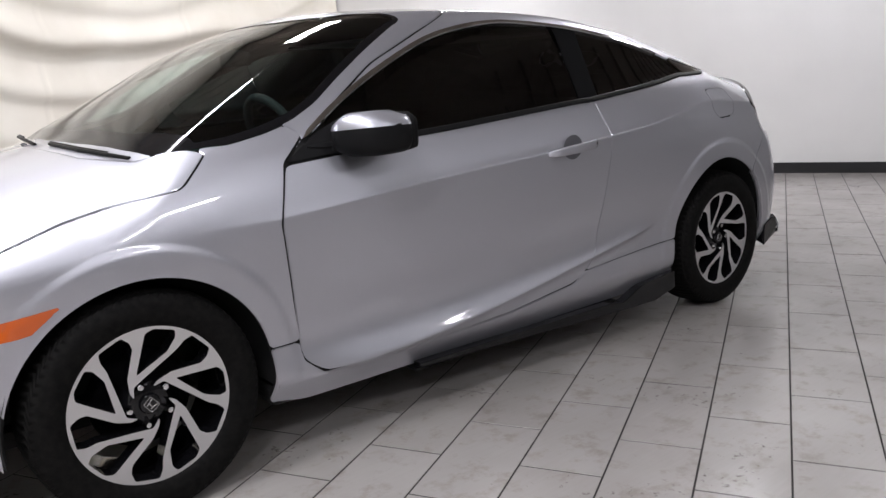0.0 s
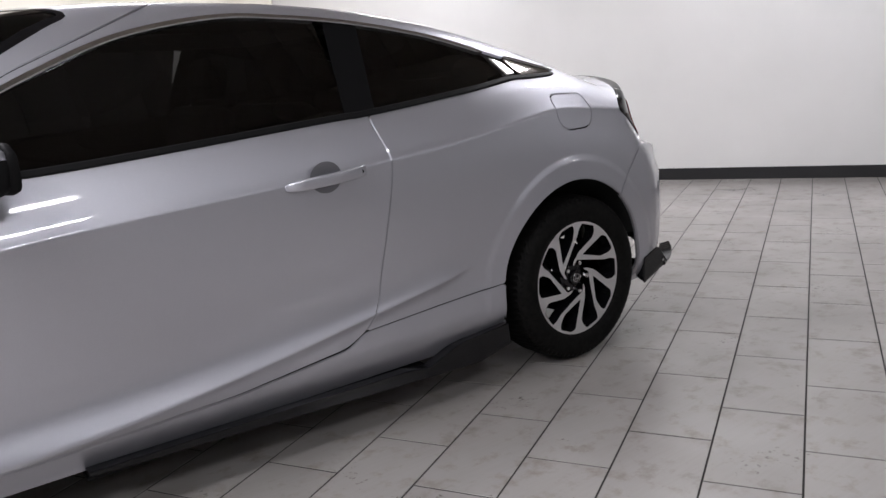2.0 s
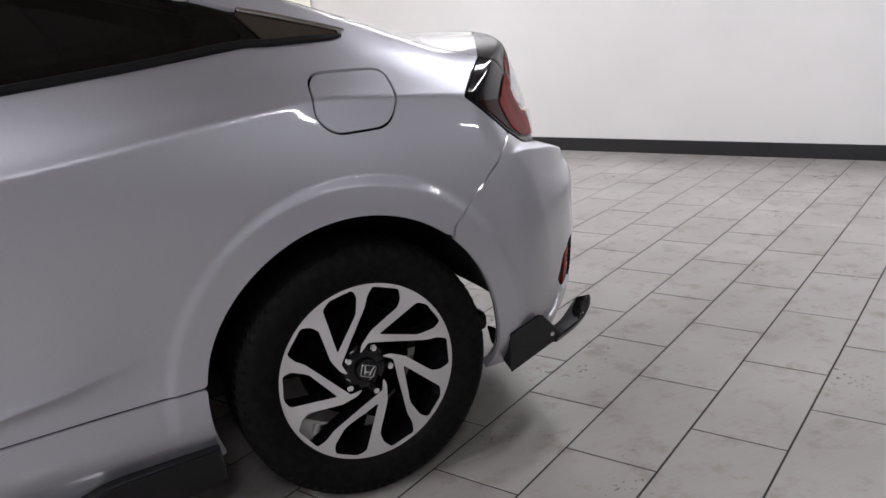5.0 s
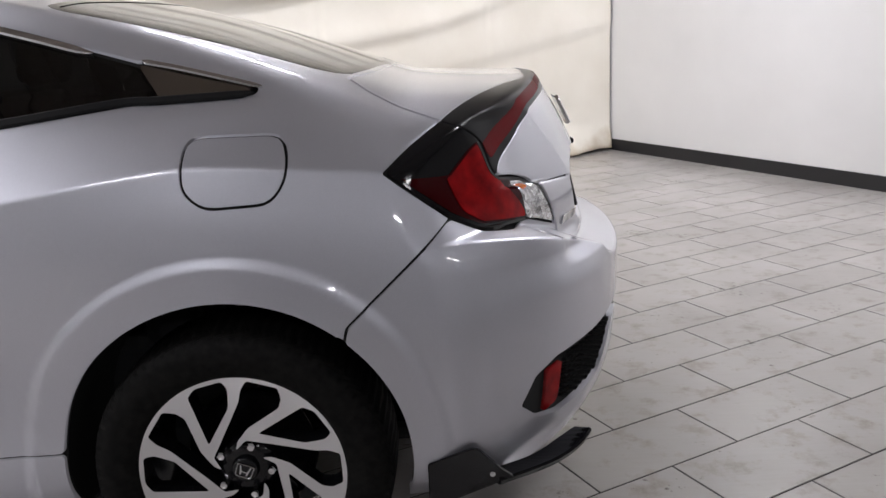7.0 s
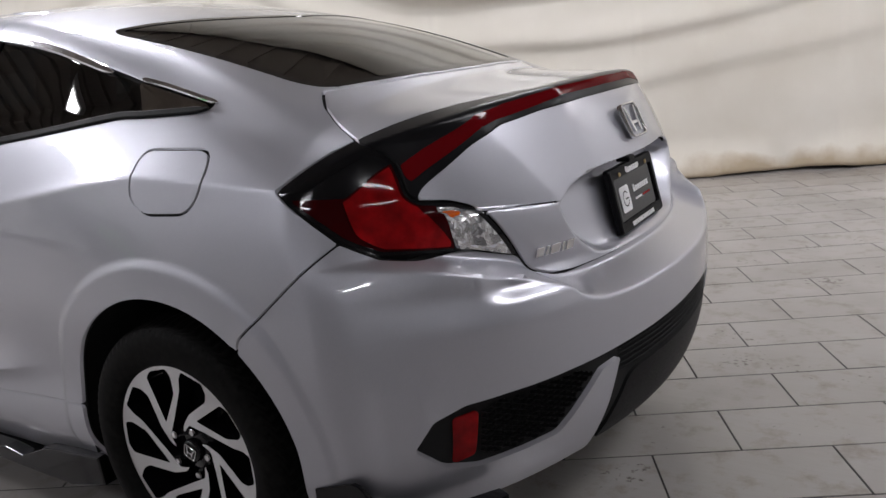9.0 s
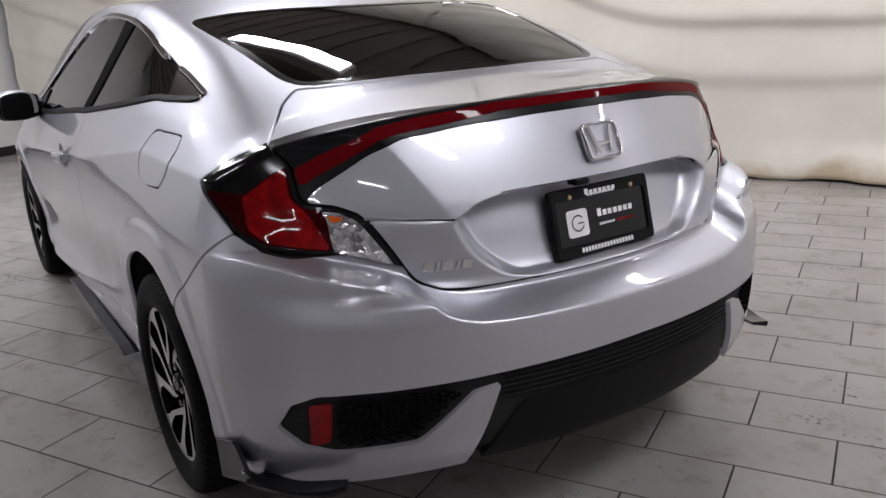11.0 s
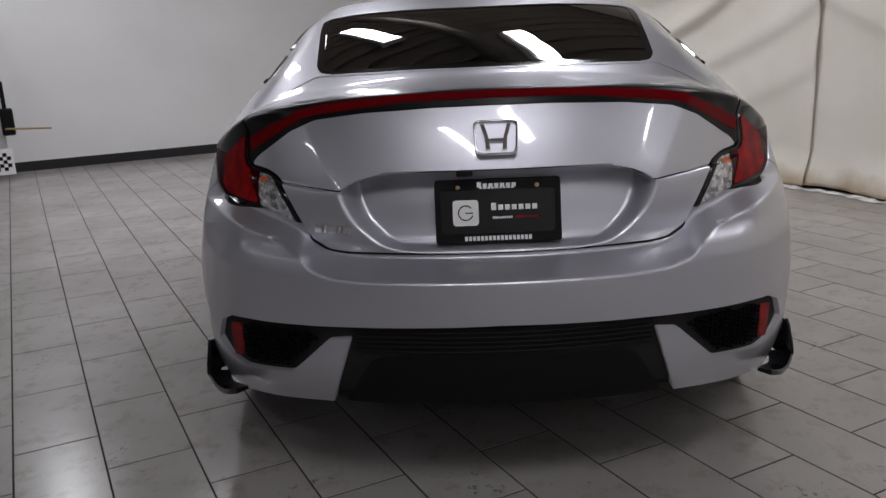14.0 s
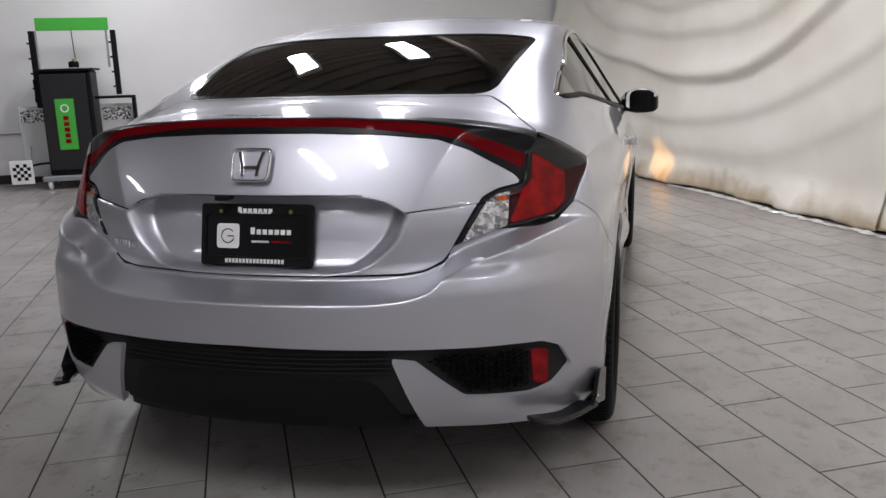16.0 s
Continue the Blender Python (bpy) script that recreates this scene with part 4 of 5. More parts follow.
def emblem(m, size, parent, name="badge"):
    """A rounded chrome frame with a plain upright bar device."""
    w, h, t = size, size * .80, size * .055
    b = new(name)
    b.parent = parent
    b.matrix_basis = m
    tagged(b, "chrome maker's emblem")
    o = rounded([(-w * .46, -h / 2), (w * .46, -h / 2), (w / 2, h / 2), (-w / 2, h / 2)], w * .16, 6)
    i = [(x * (1 - 2 * t / w), y * (1 - 2 * t / h)) for x, y in o]
    bm = bmesh.new()
    rows = [[bm.verts.new((x, y, z)) for x, y in loop] for loop, z in ((o, 0), (o, size * .05), ([(x * .97, y * .97) for x, y in o], size * .09), ([(x * 1.03, y * 1.03) for x, y in i], size * .09), (i, size * .05), (i, 0))]
    for a, c in zip(rows, rows[1:]):
        for k in range(len(a)):
            bm.faces.new((a[k], a[(k + 1) % len(a)], c[(k + 1) % len(c)], c[k]))
    bmesh.ops.recalc_face_normals(bm, faces=bm.faces[:])
    part("emblem_frame", bm, CHROME, b, smooth=True)
    part("emblem_plate", prism(i, size * .02), BLACK_GLOSS if size < .08 else PAINT, b)
    for sx in (1, -1):
        pts = [(sx * w * .13, -h * .34), (sx * w * .22, -h * .34), (sx * w * .25, 0), (sx * w * .34, h * .38), (sx * w * .25, h * .38), (sx * w * .16, 0)]
        part("emblem_bar", prism(pts, size * .085, size * .01), CHROME, b)
    part("emblem_bar", prism([(-w * .17, -h * .13), (w * .17, -h * .13), (w * .165, -h * .03), (-w * .165, -h * .03)], size * .08, size * .01), CHROME, b)
    return b


def wheel():
    w = new("wheel")
    part("tyre", tyre_mesh(), RUBBER, w, "black tyre with siped tread", smooth=True)
    face, walls = wheel_meshes()
    rim = part("rim", face, MACHINED, w, "machined silver spokes")
    part("spoke_side", walls, BLACK_GLOSS, rim, "gloss black spoke sides")
    part("lip", lathe([(.2205, .0885), (.2225, .092), (.2240, .096), (.2265, .096), (.2275, .092), (.221, .08)], 96), MACHINED, rim, smooth=True)
    part("barrel", lathe([(.221, .085), (.211, .07), (.205, .02), (.197, -.05), (.201, -.09)], 72), BLACK_GLOSS, rim, smooth=True)
    part("hub", lathe([(.0, .062), (.045, .062), (.060, .055), (.068, .04), (.068, .0), (.14, -.005), (.14, -.03), (.0, -.03)], 48), BLACK_GLOSS, rim, smooth=True)
    for k in range(5):
        p = polar(.262, 70 + 72 * k)
        part("lug_nut", lathe([(0, .082), (.0075, .0815), (.0095, .078), (.0105, .055)], 6, Matrix.Translation((p.x, 0, p.z))), CHROME, rim)
    cap = part("centre_cap", lathe([(0, .0775), (.024, .077), (.0275, .074), (.029, .064)], 40), BLACK_GLOSS, rim, "black centre cap", True)
    emblem(Matrix.Translation((0, .0775, 0)) @ Matrix.Rotation(math.pi / 2, 4, "X") @ Matrix.Rotation(math.pi, 4, "Y") @ Matrix.Rotation(radians(-22), 4, "Z"), .038, rim, "cap_emblem")
    part("brake_disc", lathe([(.06, -.012), (.13, -.012), (.13, -.024), (.06, -.024)], 48), DISC, w, "bare steel brake disc")
    return w


first = wheel()
first.parent = car
first.matrix_basis = Matrix.Translation((0, .782, .3160))
for x, y, spin in ((2.7, .782, -30), (0, -.782, 20), (2.7, -.782, 40)):
    w = copy_thing(first, Matrix.Translation((x, y, .3160)) @ (Matrix() if y > 0 else Matrix.Rotation(math.pi, 4, "Z")) @ Matrix.Rotation(radians(spin), 4, "Y"))
for x in HUB.values():
    for s in (1, -1):
        bm = lathe([(.372, .10), (.374, .02), (.372, -.20), (.05, -.21)], 48, Matrix.Translation((ARCHES[0 if x < 1 else 1][0], s * .76, ARCHES[0 if x < 1 else 1][1])) @ (Matrix() if s > 0 else Matrix.Rotation(math.pi, 4, "Z")))
        bmesh.ops.delete(bm, geom=[v for v in bm.verts if v.co.z < .21 or (v.co.z < .41 and v.co.x < x - .15 and x < 1)], context="VERTS")
        part("wheel_liner", bm, SHELL, car, smooth=True)

# ---- underside and lips ----
part("floor_pan", boxed((.40, -.80, .165), (2.32, .80, .24), .02), SHELL, car, "black underbody")
part("tail_pan", boxed((-.50, -.55, .20), (.42, .55, .26), .02), SHELL, car)
part("nose_pan", boxed((2.30, -.56, .18), (3.3, .56, .24), .02), SHELL, car)
part("silencer", boxed((-.72, -.28, .32), (-.48, .28, .42), .04), SHELL, car)
for s in (1, -1):
    m = Matrix(((1, 0, 0, 0), (0, 0, s, 0), (0, 1, 0, 0), (0, 0, 0, 1)))
    # long lip under the sill, sweeping up into a fin before the rear wheel
    out = [(1.80, .186), (1.2, .178), (.80, .172), (.72, .160), (.60, .205), (.56, .212), (.36, .228), (.352, .150), (.50, .118), (.75, .128), (1.3, .152), (1.80, .172)]
    part("side_skirt", prism(out, .040, .004, Matrix.Translation((0, s * .828, 0)) @ m), BLACK_GLOSS, car, "gloss black add-on side skirt")
    part("skirt_shelf", boxed((.70, min(s * .70, s * .840), .150), (1.80, max(s * .70, s * .840), .158), .003), BLACK, car)
    # fin at the rear corner: an upright end plate that follows the bumper, with a curved shelf
    w = new("corner_fin")
    w.parent = car
    tagged(w, "gloss black plastic bumper corner fin")
    def slab(name, outline, thick, bevel=.002):
        """A plate from corner points, thickened along an offset."""
        bm = bmesh.new()
        face_ = bm.faces.new([bm.verts.new((x, s * y, z)) for x, y, z in outline])
        more = bmesh.ops.extrude_face_region(bm, geom=[face_])["geom"]
        bmesh.ops.translate(bm, verts=[g for g in more if isinstance(g, bmesh.types.BMVert)], vec=(thick[0], s * thick[1], thick[2]))
        bmesh.ops.recalc_face_normals(bm, faces=bm.faces[:])
        bmesh.ops.bevel(bm, geom=bm.edges[:], offset=bevel, segments=1, affect="EDGES")
        return part(name, bm, BLACK_GLOSS, w)

    slab("end_plate", [(-.386, .874, .320), (-.478, .864, .347), (-.494, .862, .342), (-.540, .857, .292), (-.565, .850, .270), (-.384, .872, .213)], (-.002, -.010, 0))
    slab("back_plate", [(-.386, .866, .316), (-.384, .864, .218), (-.388, .76, .262), (-.390, .74, .300)], (-.008, 0, 0))
    bm = bmesh.new()
    rows = []
    for i in range(15):
        t = i / 14
        ox, oy, oz = pch(t, (0, .5, .85, 1), (-.535, -.652, -.728, -.748)), pch(t, (0, .5, .85, 1), (.858, .795, .738, .712)), pch(t, (0, .5, 1), (.268, .272, .300))
        ix, iy, iz = pch(t, (0, .5, 1), (-.500, -.600, -.715)), pch(t, (0, .5, 1), (.800, .765, .690)), pch(t, (0, .5, 1), (.258, .268, .297))
        rows.append([bm.verts.new((x, s * y, z)) for x, y, z in ((float(ox), float(oy), float(oz) + .005), (float(ox) - .003, float(oy) + .003, float(oz)), (float(ox), float(oy), float(oz) - .011), (float(ix), float(iy), float(iz) - .009), (float(ix), float(iy), float(iz)))])
    for a, b in zip(rows, rows[1:]):
        for i in range(5):
            bm.faces.new((a[i], a[(i + 1) % 5], b[(i + 1) % 5], b[i]))
    bm.faces.new(rows[0])
    bm.faces.new(rows[-1][::-1])
    bmesh.ops.recalc_face_normals(bm, faces=bm.faces[:])
    part("shelf", bm, BLACK_GLOSS, w)
    part("bolt", lathe([(0, .010), (.006, .009), (.007, .0)], 10, Matrix.Translation((-.520, s * .852, .285)) @ (Matrix() if s > 0 else Matrix.Rotation(math.pi, 4, "Z"))), CHROME, w)


# ---- door mirrors ----
def blob(sections, n=24):
    """A closed skin through superelliptic sections: (centre, half width along x, half height, lean)."""
    bm = bmesh.new()
    rings_ = []
    for (cx, cy, cz), hx, hz, lean in sections:
        ring_ = []
        for k in range(n):
            a = k * math.tau / n
            c, d = math.cos(a), math.sin(a)
            e = .62
            ring_.append(bm.verts.new((cx + hx * math.copysign(abs(c) ** e, c), cy + lean * math.copysign(abs(c) ** e, c), cz + hz * math.copysign(abs(d) ** e, d))))
        rings_.append(ring_)
    for a, b in zip(rings_, rings_[1:]):
        for k in range(n):
            bm.faces.new((a[k], a[(k + 1) % n], b[(k + 1) % n], b[k]))
    bm.faces.new(rings_[0][::-1])
    bm.faces.new(rings_[-1])
    bmesh.ops.recalc_face_normals(bm, faces=bm.faces[:])
    return bm


def mirror_unit():
    mir = new("door_mirror")
    mir.parent = car
    tagged(mir, "door mirror with silver cap and black lower shell")
    secs = [((0, 0, 0), .030, .030, 0), ((.004, .03, .004), .042, .052, .004), ((0, .09, .008), .052, .066, .006), ((-.012, .155, .010), .050, .066, .008), ((-.026, .20, .006), .040, .056, .008), ((-.034, .222, .002), .022, .036, .006)]
    lower = blob(secs)
    upper = blob([((cx, cy, cz), hx * 1.03, hz * 1.03, l) for (cx, cy, cz), hx, hz, l in secs])
    bmesh.ops.bisect_plane(lower, geom=lower.verts[:] + lower.edges[:] + lower.faces[:], plane_co=(0, 0, .045), plane_no=(0, -.08, 1), clear_outer=True)
    bmesh.ops.bisect_plane(upper, geom=upper.verts[:] + upper.edges[:] + upper.faces[:], plane_co=(0, 0, .020), plane_no=(0, -.06, 1), clear_inner=True)
    bmesh.ops.bisect_plane(upper, geom=upper.verts[:] + upper.edges[:] + upper.faces[:], plane_co=(-.052, .1, 0), plane_no=(1, .12, 0), clear_inner=True)
    part("cap", upper, PAINT, mir, "silver painted mirror cap", True)
    part("shell", lower, BLACK, mir, "black plastic mirror shell", True)
    part("back_frame", blob([((-.046, .022, .008), .008, .046, 0), ((-.054, .10, .010), .008, .060, 0), ((-.064, .17, .010), .008, .058, 0), ((-.068, .200, .006), .007, .046, 0)]), BLACK, mir, "", True)
    glass = [(.030, -.030), (.11, -.045), (.185, -.044), (.203, -.02), (.200, .045), (.18, .062), (.06, .060), (.032, .04)]
    part("mirror_glass", prism(rounded(glass, .015), .003, 0, Matrix(((.12, 0, -1, -.056), (1, 0, .12, 0), (0, 1, 0, .008), (0, 0, 0, 1))) @ Matrix.Translation((0, 0, .004))), MIRROR, mir, "mirror glass")
    part("arm", blob([((.02, -.10, -.045), .035, .020, 0), ((.02, -.05, -.045), .034, .020, 0), ((.015, .0, -.035), .030, .022, 0), ((.008, .05, -.02), .026, .02, 0)]), BLACK, mir, "", True)
    return mir


left = mirror_unit()
left.matrix_basis = Matrix.Translation((1.985, .825, .968)) @ Matrix.Diagonal((1.8, .86, 1.0, 1))
right = copy_thing(left, Matrix.Translation((1.985, -.825, .968)))
right.scale = (1.8, -.86, 1)

# ---- door handles ----
for s in (1, -1):
    h = new("door_handle")
    h.parent = car
    h.matrix_basis = Matrix.Translation((1.045, s * .896, .842)) @ Matrix.Diagonal((1, s, 1, 1)) @ Matrix.Rotation(radians(3.5), 4, "Y")
    tagged(h, "silver pull handle with a scooped recess")
    grip = [((-.132, -.002, .004), .004, .010, 0), ((-.124, .012, .003), .006, .015, 0), ((-.09, .026, .001), .006, .0175, 0), ((0, .032, 0), .006, .0175, 0), ((.09, .026, 0), .006, .0165, 0), ((.125, .012, -.002), .006, .012, 0), ((.136, -.002, -.004), .004, .006, 0)]
    bm = bmesh.new()
    rings_ = []
    for (cx, cy, cz), t, hz, _ in grip:
        rings_.append([bm.verts.new((cx, cy + t * math.copysign(abs(math.cos(a)) ** .6, math.cos(a)), cz + hz * math.copysign(abs(math.sin(a)) ** .6, math.sin(a)))) for a in [k * math.tau / 16 for k in range(16)]])
    for a, b in zip(rings_, rings_[1:]):
        for k in range(16):
            bm.faces.new((a[k], a[(k + 1) % 16], b[(k + 1) % 16], b[k]))
    bm.faces.new(rings_[0])
    bm.faces.new(rings_[-1][::-1])
    bmesh.ops.recalc_face_normals(bm, faces=bm.faces[:])
    part("grip", bm, PAINT, h, smooth=True)
    part("lock", lathe([(0, .0385), (.006, .0385), (.0065, .030)], 16, Matrix.Translation((-.105, -.013, .002))), BLACK, h, "key lock")
    # nearly flat disc; its darker paint imitates the shade in the scoop
    cup = bmesh.new()
    rings_ = []
    for k in range(7):
        t = k / 6
        rings_.append([cup.verts.new((.052 * t * math.cos(a) * 1.0 + .005, .0015 + .002 * t - .0 * t, .046 * t * math.sin(a) + .004)) for a in [i * math.tau / 32 for i in range(32)]])
    for a, b in zip(rings_[1:], rings_[2:]):
        for k in range(32):
            cup.faces.new((a[k], a[(k + 1) % 32], b[(k + 1) % 32], b[k]))
    bmesh.ops.recalc_face_normals(cup, faces=cup.faces[:])
    part("cup", cup, CUP_SHADE, h, "shallow disc behind the handle, darkened as the recess's shade")

# ---- number plate and badges ----
tilt = math.atan2(.034, .153)
plate = new("number_plate")
plate.parent = car
plate.matrix_basis = Matrix.Translation((-.780, 0, .771)) @ Matrix(((0, 0, -1, 0), (-1, 0, 0, 0), (0, 1, 0, 0), (0, 0, 0, 1))) @ Matrix.Rotation(-tilt, 4, "X")
tagged(plate, "black dealer plate in a black frame with white lettering")
part("plate", prism(rounded([(-.148, -.072), (.148, -.072), (.148, .072), (-.148, .072)], .008), .004), BLACK_GLOSS, plate)
o, i = rounded([(-.156, -.080), (.156, -.080), (.156, .080), (-.156, .080)], .01), rounded([(-.142, -.055), (.142, -.055), (.142, .052), (-.142, .052)], .008)
bm = bmesh.new()
rows = [[bm.verts.new((x, y, z)) for x, y in lp] for lp, z in ((o, -.006), (o, .007), ([(x * .985, y * .97) for x, y in o], .010), (i, .009), (i, .003))]
for a, b in zip(rows, rows[1:]):
    for k in range(len(a)):
        bm.faces.new((a[k], a[(k + 1) % len(a)], b[(k + 1) % len(b)], b[k]))
bmesh.ops.recalc_face_normals(bm, faces=bm.faces[:])
part("plate_frame", bm, BLACK, plate, "black plastic plate frame")


for k, (x, y, w, hgt, mtl, zz) in enumerate(((0, .0645, .10, .013, WHITE, .0098), (0, .0565, .088, .004, WHITE, .0098), (.043, .010, .118, .018, WHITE, .0045), (.012, -.0175, .050, .0055, WHITE, .0045), (.072, -.0175, .058, .0055, RED, .0045), (0, -.068, .168, .011, WHITE, .0098))):
    n = 17 if w > .15 else 7 if hgt > .01 else 9
    for j in range(n):
        cw = w / n
        x0 = x - w / 2 + j * cw
        tall = hgt if (j == 0 or hgt < .0115) else hgt * .72
        part("print_bar", boxed((x0, y - hgt / 2, zz - .001), (x0 + cw * .72, y - hgt / 2 + tall, zz + .0006)), mtl, plate)
part("logo_square", prism(rounded([(-.112, -.036), (-.048, -.036), (-.048, .028), (-.112, .028)], .010), .0012, 0, Matrix.Translation((0, 0, .0042))), WHITE, plate, "white square mark")
bm = bmesh.new()
rows = [[bm.verts.new((-.08 + r * math.cos(a), -.004 + r * math.sin(a), .0062)) for a in [radians(40 + 300 * k / 40) for k in range(41)]] for r in (.0165, .0195)]
for k in range(40):
    bm.faces.new((rows[0][k], rows[1][k], rows[1][k + 1], rows[0][k + 1]))
part("logo_ring", bm, BLACK, plate)
part("logo_ring", boxed((-.081, -.006, .0058), (-.062, -.003, .0064)), BLACK, plate)
for x in (-.098, .098):
    part("screw", lathe([(0, .004), (.005, .0035), (.0055, 0)], 12, Matrix.Translation((x, .0595, .009)) @ Matrix.Rotation(math.pi / 2, 4, "X")), BRASS, plate, "brass screw")
bx = -.777
emblem(Matrix.Translation((bx, 0, .950)) @ Matrix(((0, 0, -1, 0), (-1, 0, 0, 0), (0, 1, 0, 0), (0, 0, 0, 1))) @ Matrix.Rotation(radians(-24), 4, "X"), .112, car, "trunk_emblem")
row = new("model_lettering")
row.parent = car
tagged(row, "row of slanted chrome model letters as plain bars")
for y0, wide in ((.471, .022), (.446, .008), (.435, .026), (.405, .008), (.393, .022)):
    p = shoot(np.array([[-.4, y0 - wide / 2, .732]]), np.array([[-1.0, 0, 0]]))
    n = Vector(normal_at(p)[0])
    across = Vector((0, 0, 1)).cross(n).normalized()
    lift = n.cross(across)
    m = Matrix((across, lift, n)).transposed().to_4x4()
    bar_ = part("letter_bar", prism([(-wide / 2, -.0105), (wide / 2, -.0105), (wide / 2 + .005, .0105), (-wide / 2 + .005, .0105)], .0045, .001), CHROME, row)
    bar_.matrix_basis = Matrix.Translation(Vector(p[0])) @ m
part("camera_pod", boxed((-.805, .06, .862), (-.77, .10, .876), .004), BLACK, car, "reversing camera")

# ---- small things on the skin ----
for s in (1, -1):
    mk = side_poly([(3.2, .60), (3.2, .565), (2.965, .578), (2.885, .638), (3.03, .620)], .006)
    panel("side_marker", np.maximum(mk, SXV - 3.2), ORANGE, None, "amber side marker lamp", "left" if s > 0 else "right", .002, .01)
cowl = np.maximum(most([-hood, -windshield + .002, cowl_area]), .85 - SZV)
panel("cowl", cowl, BLACK, None, "black plastic cowl below the windshield", "both", -.004)
for pts in ([(2.605, .66, .958), (2.635, .56, .968), (2.665, .40, .978), (2.685, .15, .990)], [(2.70, .02, .985), (2.69, -.2, .998), (2.63, -.55, .99)]):
    wp = new("wiper")
    wp.parent = car
    part("wiper_arm", tube(pts, .006), BLACK, wp)
    part("wiper_blade", tube([(x - .012, y - .03, z + .003) for x, y, z in pts[1:]], .004, 6), BLACK, wp)

# ---- cabin ----
part("dashboard", boxed((2.05, -.68, .70), (2.55, .68, .93), .06), INTERIOR, car, "dark dashboard")
part("dash_top", boxed((2.30, -.60, .80), (2.63, .60, .965), .05), INTERIOR, car)
part("cabin_floor", boxed((.1, -.66, .26), (2.5, .66, .32), .01), INTERIOR, car)
part("parcel_shelf", boxed((-.25, -.55, .93), (.35, .55, .97), .02), INTERIOR, car)
part("headliner", boxed((.65, -.40, 1.285), (1.50, .40, 1.295), .004), HEADLINER, car, "pale headliner")


def seat(x, y, high=.60):
    st = new("seat")
    st.parent = car
    st.matrix_basis = Matrix.Translation((x, y, .36))
    part("seat_cushion", boxed((-.25, -.24, 0), (.27, .24, .18), .05), INTERIOR, st, smooth=False)
    part("backrest", boxed((-.07, -.24, 0), (.07, .24, high), .05, Matrix.Translation((-.26, 0, .12)) @ Matrix.Rotation(radians(-18), 4, "Y")), INTERIOR, st)
    part("headrest", boxed((-.05, -.13, 0), (.05, .13, .17), .045, Matrix.Translation((-.46, 0, .12 + high)) @ Matrix.Rotation(radians(-12), 4, "Y")), INTERIOR, st)
    return st


for y in (.36, -.36):
    seat(1.35, y)
    seat(.50, y, .52)
st = new("steering_wheel")
st.parent = car
st.matrix_basis = Matrix.Translation((1.98, .36, .93)) @ Matrix.Rotation(radians(-66), 4, "Y")
part("wheel_rim", tube([(.18 * math.cos(a), .18 * math.sin(a), 0) for a in [k * math.tau / 40 for k in range(41)]], .016), INTERIOR, st, smooth=True)
part("wheel_spoke", boxed((-.05, -.17, -.012), (.05, .17, .012), .008), INTERIOR, st)
part("inside_mirror", blob([((1.95, -.11, 1.235), .012, .025, 0), ((1.95, 0, 1.24), .016, .033, 0), ((1.95, .11, 1.235), .012, .025, 0)]), BLACK, car, "", True)


